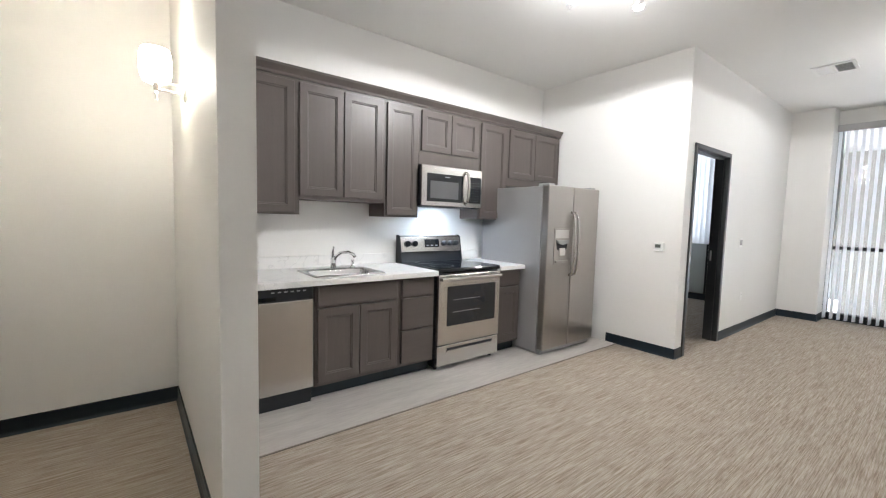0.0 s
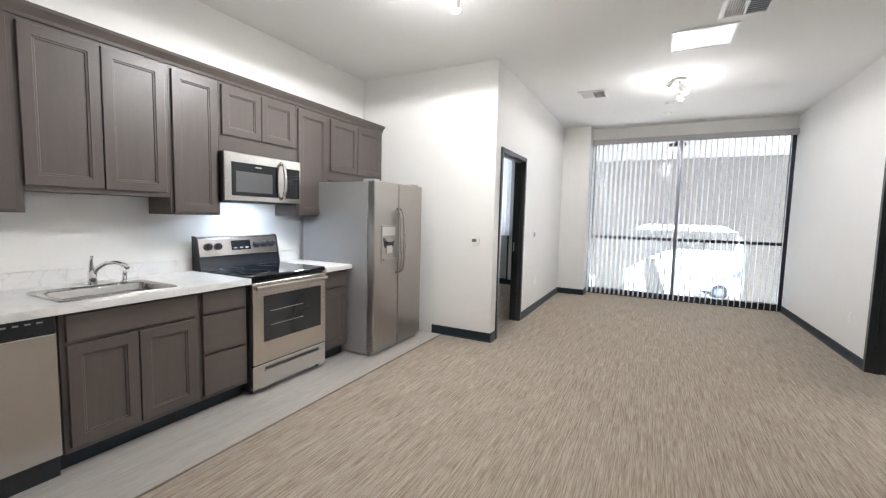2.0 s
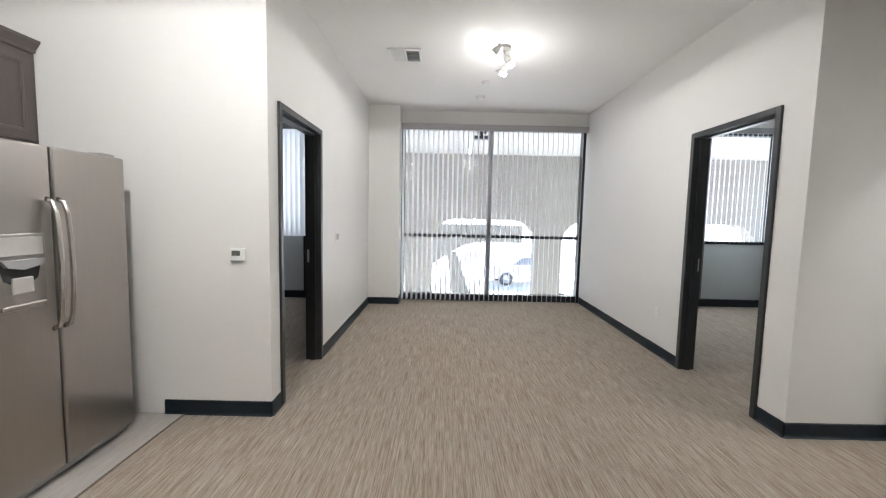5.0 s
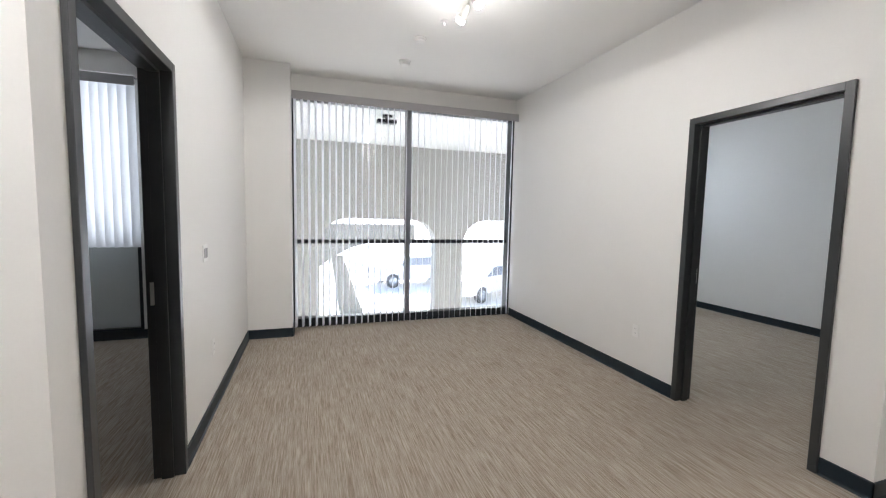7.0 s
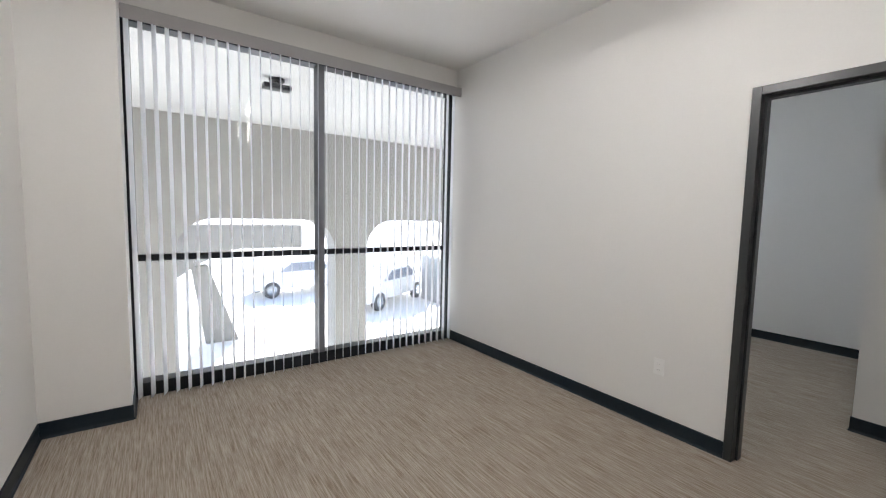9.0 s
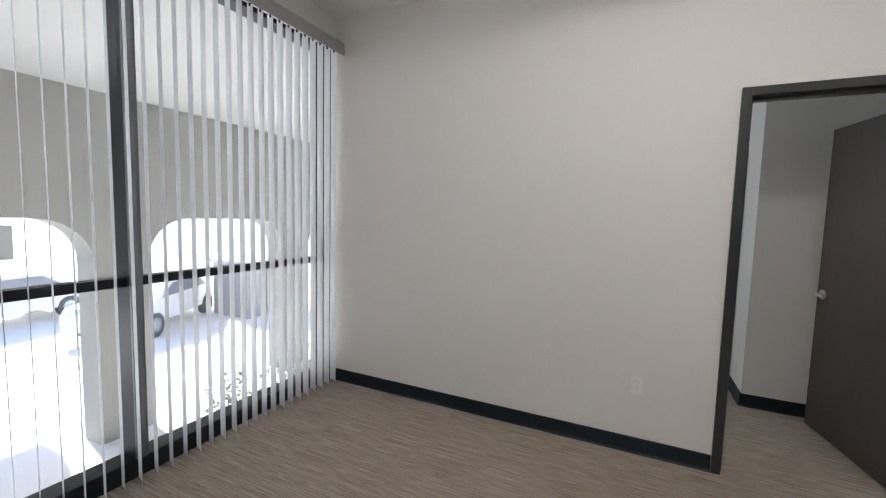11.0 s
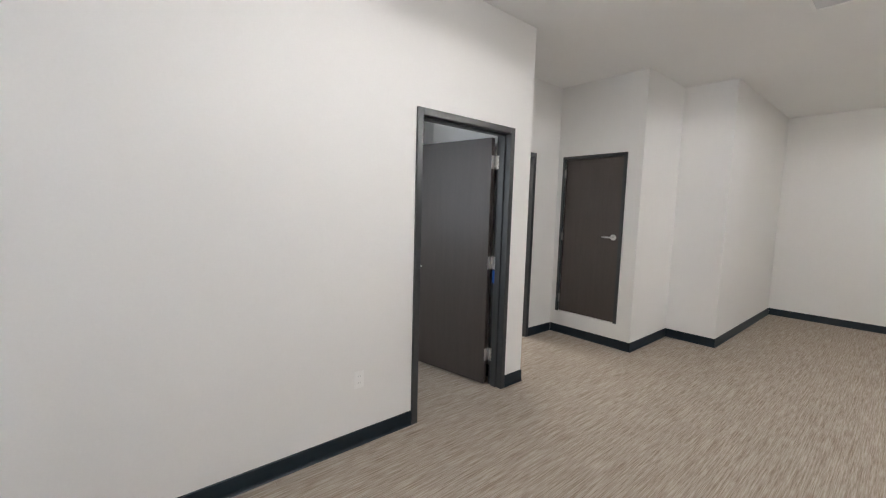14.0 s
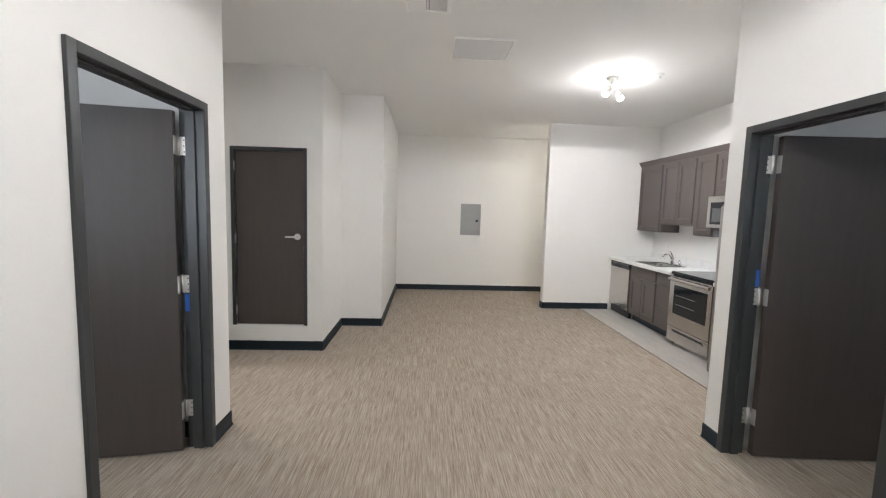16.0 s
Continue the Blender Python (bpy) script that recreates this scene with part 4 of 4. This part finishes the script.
part("floor_guide", box((0.0, 0.010, 0.0), (1.30, 0.05, 0.011), 0.002), GREY_METAL, t)

# ---------- bathroom ----------
t = thing("shower_stall", (3.30, 2.45, 0.005), "white moulded shower stall with ledges", "shower")
part("pan", boxes(((-0.60, -0.45, 0), (0.645, 0.38, 0.05)), ((-0.60, 0.38, 0), (0.645, 0.48, 0.13)), bevel=0.012), TUB, t)
part("surround", boxes(((-0.60, -0.448, 0.05), (0.62, -0.42, 2.05)), ((0.62, -0.448, 0.05), (0.645, 0.48, 2.05)), ((-0.60, -0.42, 0.05), (-0.575, 0.48, 2.05)), bevel=0.006), TUB, t)
part("ledge", box((0.54, -0.40, 1.45), (0.622, 0.40, 1.48), 0.01), TUB, t)
part("ledge", box((0.54, -0.40, 1.93), (0.622, 0.40, 1.96), 0.01), TUB, t)
part("track", box((-0.57, 0.40, 0.1305), (0.62, 0.44, 0.15), 0.003), CHROME, t, "chrome shower door track")
v = part("valve", tube([(0.62, 0.10, 1.20), (0.60, 0.10, 1.20), (0.597, 0.10, 1.20)], [0.085, 0.08, 0.05], 24), CHROME, t, "chrome shower valve")
part("handle", tube([(0.60, 0.10, 1.20), (0.56, 0.10, 1.20), (0.545, 0.09, 1.16)], [0.02, 0.018, 0.012], 12), CHROME, v)
sh = part("shower_arm", tube([(0.645, 0.06, 2.12), (0.58, 0.06, 2.16), (0.53, 0.06, 2.13)], 0.010, 10), CHROME, t)
part("shower_head", tube([(0.535, 0.06, 2.135), (0.50, 0.06, 2.10), (0.48, 0.06, 2.08)], [0.015, 0.035, 0.045], 16), CHROME, sh)

# ---------- outside ----------
GZ = -2.0
solid("ground", box((-300, 8.96, GZ - 0.3), (300, 600, GZ)), CONCRETE, "pale sunlit concrete paving", "ground", "structure")
solid("building_base", box((-9, 8.8, GZ), (9, 8.955, -0.2)), STUCCO, "pale stucco wall under the window", "wall", "structure")
solid("building_face", boxes(((-9, 8.80, -0.2), (-5.0, 8.95, 3.25)), ((5.3, 8.80, -0.2), (9, 8.95, 3.25))), STUCCO, "pale stucco outer wall", "wall", "structure")
solid("ceiling_arcade", box((-9, 8.96, 3.05), (9, 13.7, 3.3)), STUCCO_CEIL, "white arcade ceiling", "ceiling", "structure")
solid("roof", box((-9, -1, 3.31), (9, 13.7, 3.5)), STUCCO, "flat roof", "roof", "structure")


def arch_outline(x0, x1, top, r, z0):
    pts = [(x0, z0), (x0, top - r)]
    for k in range(1, 10):
        a = radians(180 - 10 * k)
        pts.append((x0 + r + r * math.cos(a), top - r + r * math.sin(a)))
    pts += [(x0 + r, top), (x1 - r, top)]
    for k in range(1, 10):
        a = radians(90 - 10 * k)
        pts.append((x1 - r + r * math.cos(a), top - r + r * math.sin(a)))
    pts += [(x1, top - r), (x1, z0)]
    return pts


ARCHES = ((-8.0, -5.2), (-4.3, -1.6), (-0.84, 1.97), (2.70, 5.35), (6.1, 8.0))
# the wall's underside, walked from west to east: piers stand on the ground, arches rise to 1.30
under = [(-9.0, GZ)]
for x0, x1 in ARCHES:
    under += arch_outline(x0, x1, 1.30, 0.62, GZ)
under.append((9.0, GZ))
bm = bmesh.new()
sides = []
for y in (13.2, 13.65):
    lo = [bm.verts.new((x, y, z)) for x, z in under]
    hi = [bm.verts.new((x, y, 3.05)) for x, z in under]
    for k in range(len(under) - 1):
        if abs(under[k + 1][0] - under[k][0]) > 1e-6:
            bm.faces.new((lo[k], lo[k + 1], hi[k + 1], hi[k]))
    sides.append((lo, hi))
for k in range(len(under) - 1):
    for q in (0, 1):
        a, c = sides[0][q], sides[1][q]
        if q == 0 or abs(under[k + 1][0] - under[k][0]) > 1e-6:
            bm.faces.new((a[k], a[k + 1], c[k + 1], c[k]))
solid("wall_arcade", bm, STUCCO, "pale stucco arcade wall with rounded openings", "arcade wall", "structure")
# second canopy across the drive and its raking strut
t = thing("canopy", (-0.4, 17.0, GZ), "pale grey concrete canopy across the drive", "canopy")
part("beam", prism([(-6.0, 1.2), (-6.0, 3.08), (2.7, 3.08), (2.7, 2.45), (1.1, 2.45), (0.6, 2.32), (0.1, 2.05), (-0.4, 1.7), (-1.0, 1.3)], 1, -0.3, 0.3), CANOPY, t)
part("strut", prism([(0.28, 0.0), (1.05, 0.0), (0.36, 2.05), (0.0, 2.0)], 1, -0.2, 0.2), CANOPY, t, "raking concrete strut")
part("post", box((-5.9, -0.2, 0), (-5.4, 0.2, 1.2), 0.02), CANOPY, t)


def car(x, y, turn, paint, label):
    t = thing("car", (x, y, GZ), label, "car", "parked cars", "", turn)
    prof = [(-2.2, 0.35), (-2.22, 0.75), (-2.05, 0.92), (-1.35, 1.0), (-0.65, 1.42), (0.75, 1.45), (1.55, 1.02), (2.1, 0.95), (2.22, 0.7), (2.2, 0.35)]
    part("body", prism(prof, 1, -0.88, 0.88, 0.03), paint, t)
    for s in (-1, 1):
        part("side_window", prism([(-1.1, 1.02), (-0.58, 1.36), (0.70, 1.38), (1.30, 1.02)], 1, s * 0.882, s * 0.889), CAR_GLASS, t)
        for wx in (-1.38, 1.38):
            w = part("wheel", tube([(wx, s * 0.72, 0.33), (wx, s * 0.90, 0.33)], 0.33, 24), TYRE, t)
            part("rim", tube([(wx, s * 0.895, 0.33), (wx, s * 0.905, 0.33), (wx, s * 0.906, 0.33)], [0.21, 0.20, 0.07], 16), CAR_GREY, w)
    return t


car(3.8, 22.9, 10, CAR_WHITE, "white parked sedan on the sunlit lot")
car(6.1, 19.3, 30, CAR_WHITE, "white parked sedan on the sunlit lot")
t = thing("utility_enclosure", (8.9, 18.2, GZ), "grey slatted metal utility enclosure", "enclosure")
part("body", box((-1.1, -0.8, 0.0), (1.1, 0.8, 1.75), 0.02), GREY_METAL, t)
for k in range(9):
    part("slat", box((-1.05 + k * 0.24, -0.83, 0.15), (-0.87 + k * 0.24, -0.801, 1.68), 0.004), GREY_METAL, t)
part("roof", box((-1.2, -0.95, 1.75), (1.2, 0.95, 1.85), 0.02), STUCCO_CEIL, t)
rnd = random.Random(3)
for sx, sy in ((2.9, 11.6), (3.7, 11.5), (4.4, 11.7), (5.1, 11.4)):
    bm = bmesh.new()
    for k in range(420):
        a, q = rnd.uniform(0, 6.283), rnd.random() ** 0.6
        p = Vector((q * 0.42 * math.cos(a), q * 0.38 * math.sin(a), rnd.uniform(0.05, 1.3 - 0.5 * q)))
        m = pose(*p, rnd.uniform(-60, 60), rnd.uniform(-60, 60), rnd.uniform(0, 360))
        s = rnd.uniform(0.03, 0.07)
        vs = [bm.verts.new(m @ Vector(c)) for c in ((-s, 0, 0), (0, -s * 0.4, 0.005), (s, 0, 0), (0, s * 0.4, 0.005))]
        bm.faces.new(vs)
    t = thing("shrub", (sx, sy, GZ), "low shrub with pale grey-green leaves beside the arcade", "shrub", "arcade shrubs")
    part("foliage", bm, LEAF, t)
    for k in range(4):
        part("stem", tube([(0.03 * k - 0.05, 0, 0), (0.1 * k - 0.15, 0.05 * (k % 2), 0.7)], [0.015, 0.006], 6), mat("bark", (0.10, 0.07, 0.05), 0.9), t)
# arcade ceiling fixtures
t = thing("arcade_light", (0.17, 10.3, 3.05), "dark round surface light under the arcade ceiling", "outdoor light")
part("canopy", tube([(0, 0, 0), (0, 0, -0.03)], 0.09, 20), ALU, t)
part("stem", tube([(0, 0, -0.03), (0, 0, -0.07)], 0.02, 10), ALU, t)
part("housing", box((-0.16, -0.07, -0.13), (0.16, 0.07, -0.07), 0.01), ALU, t)
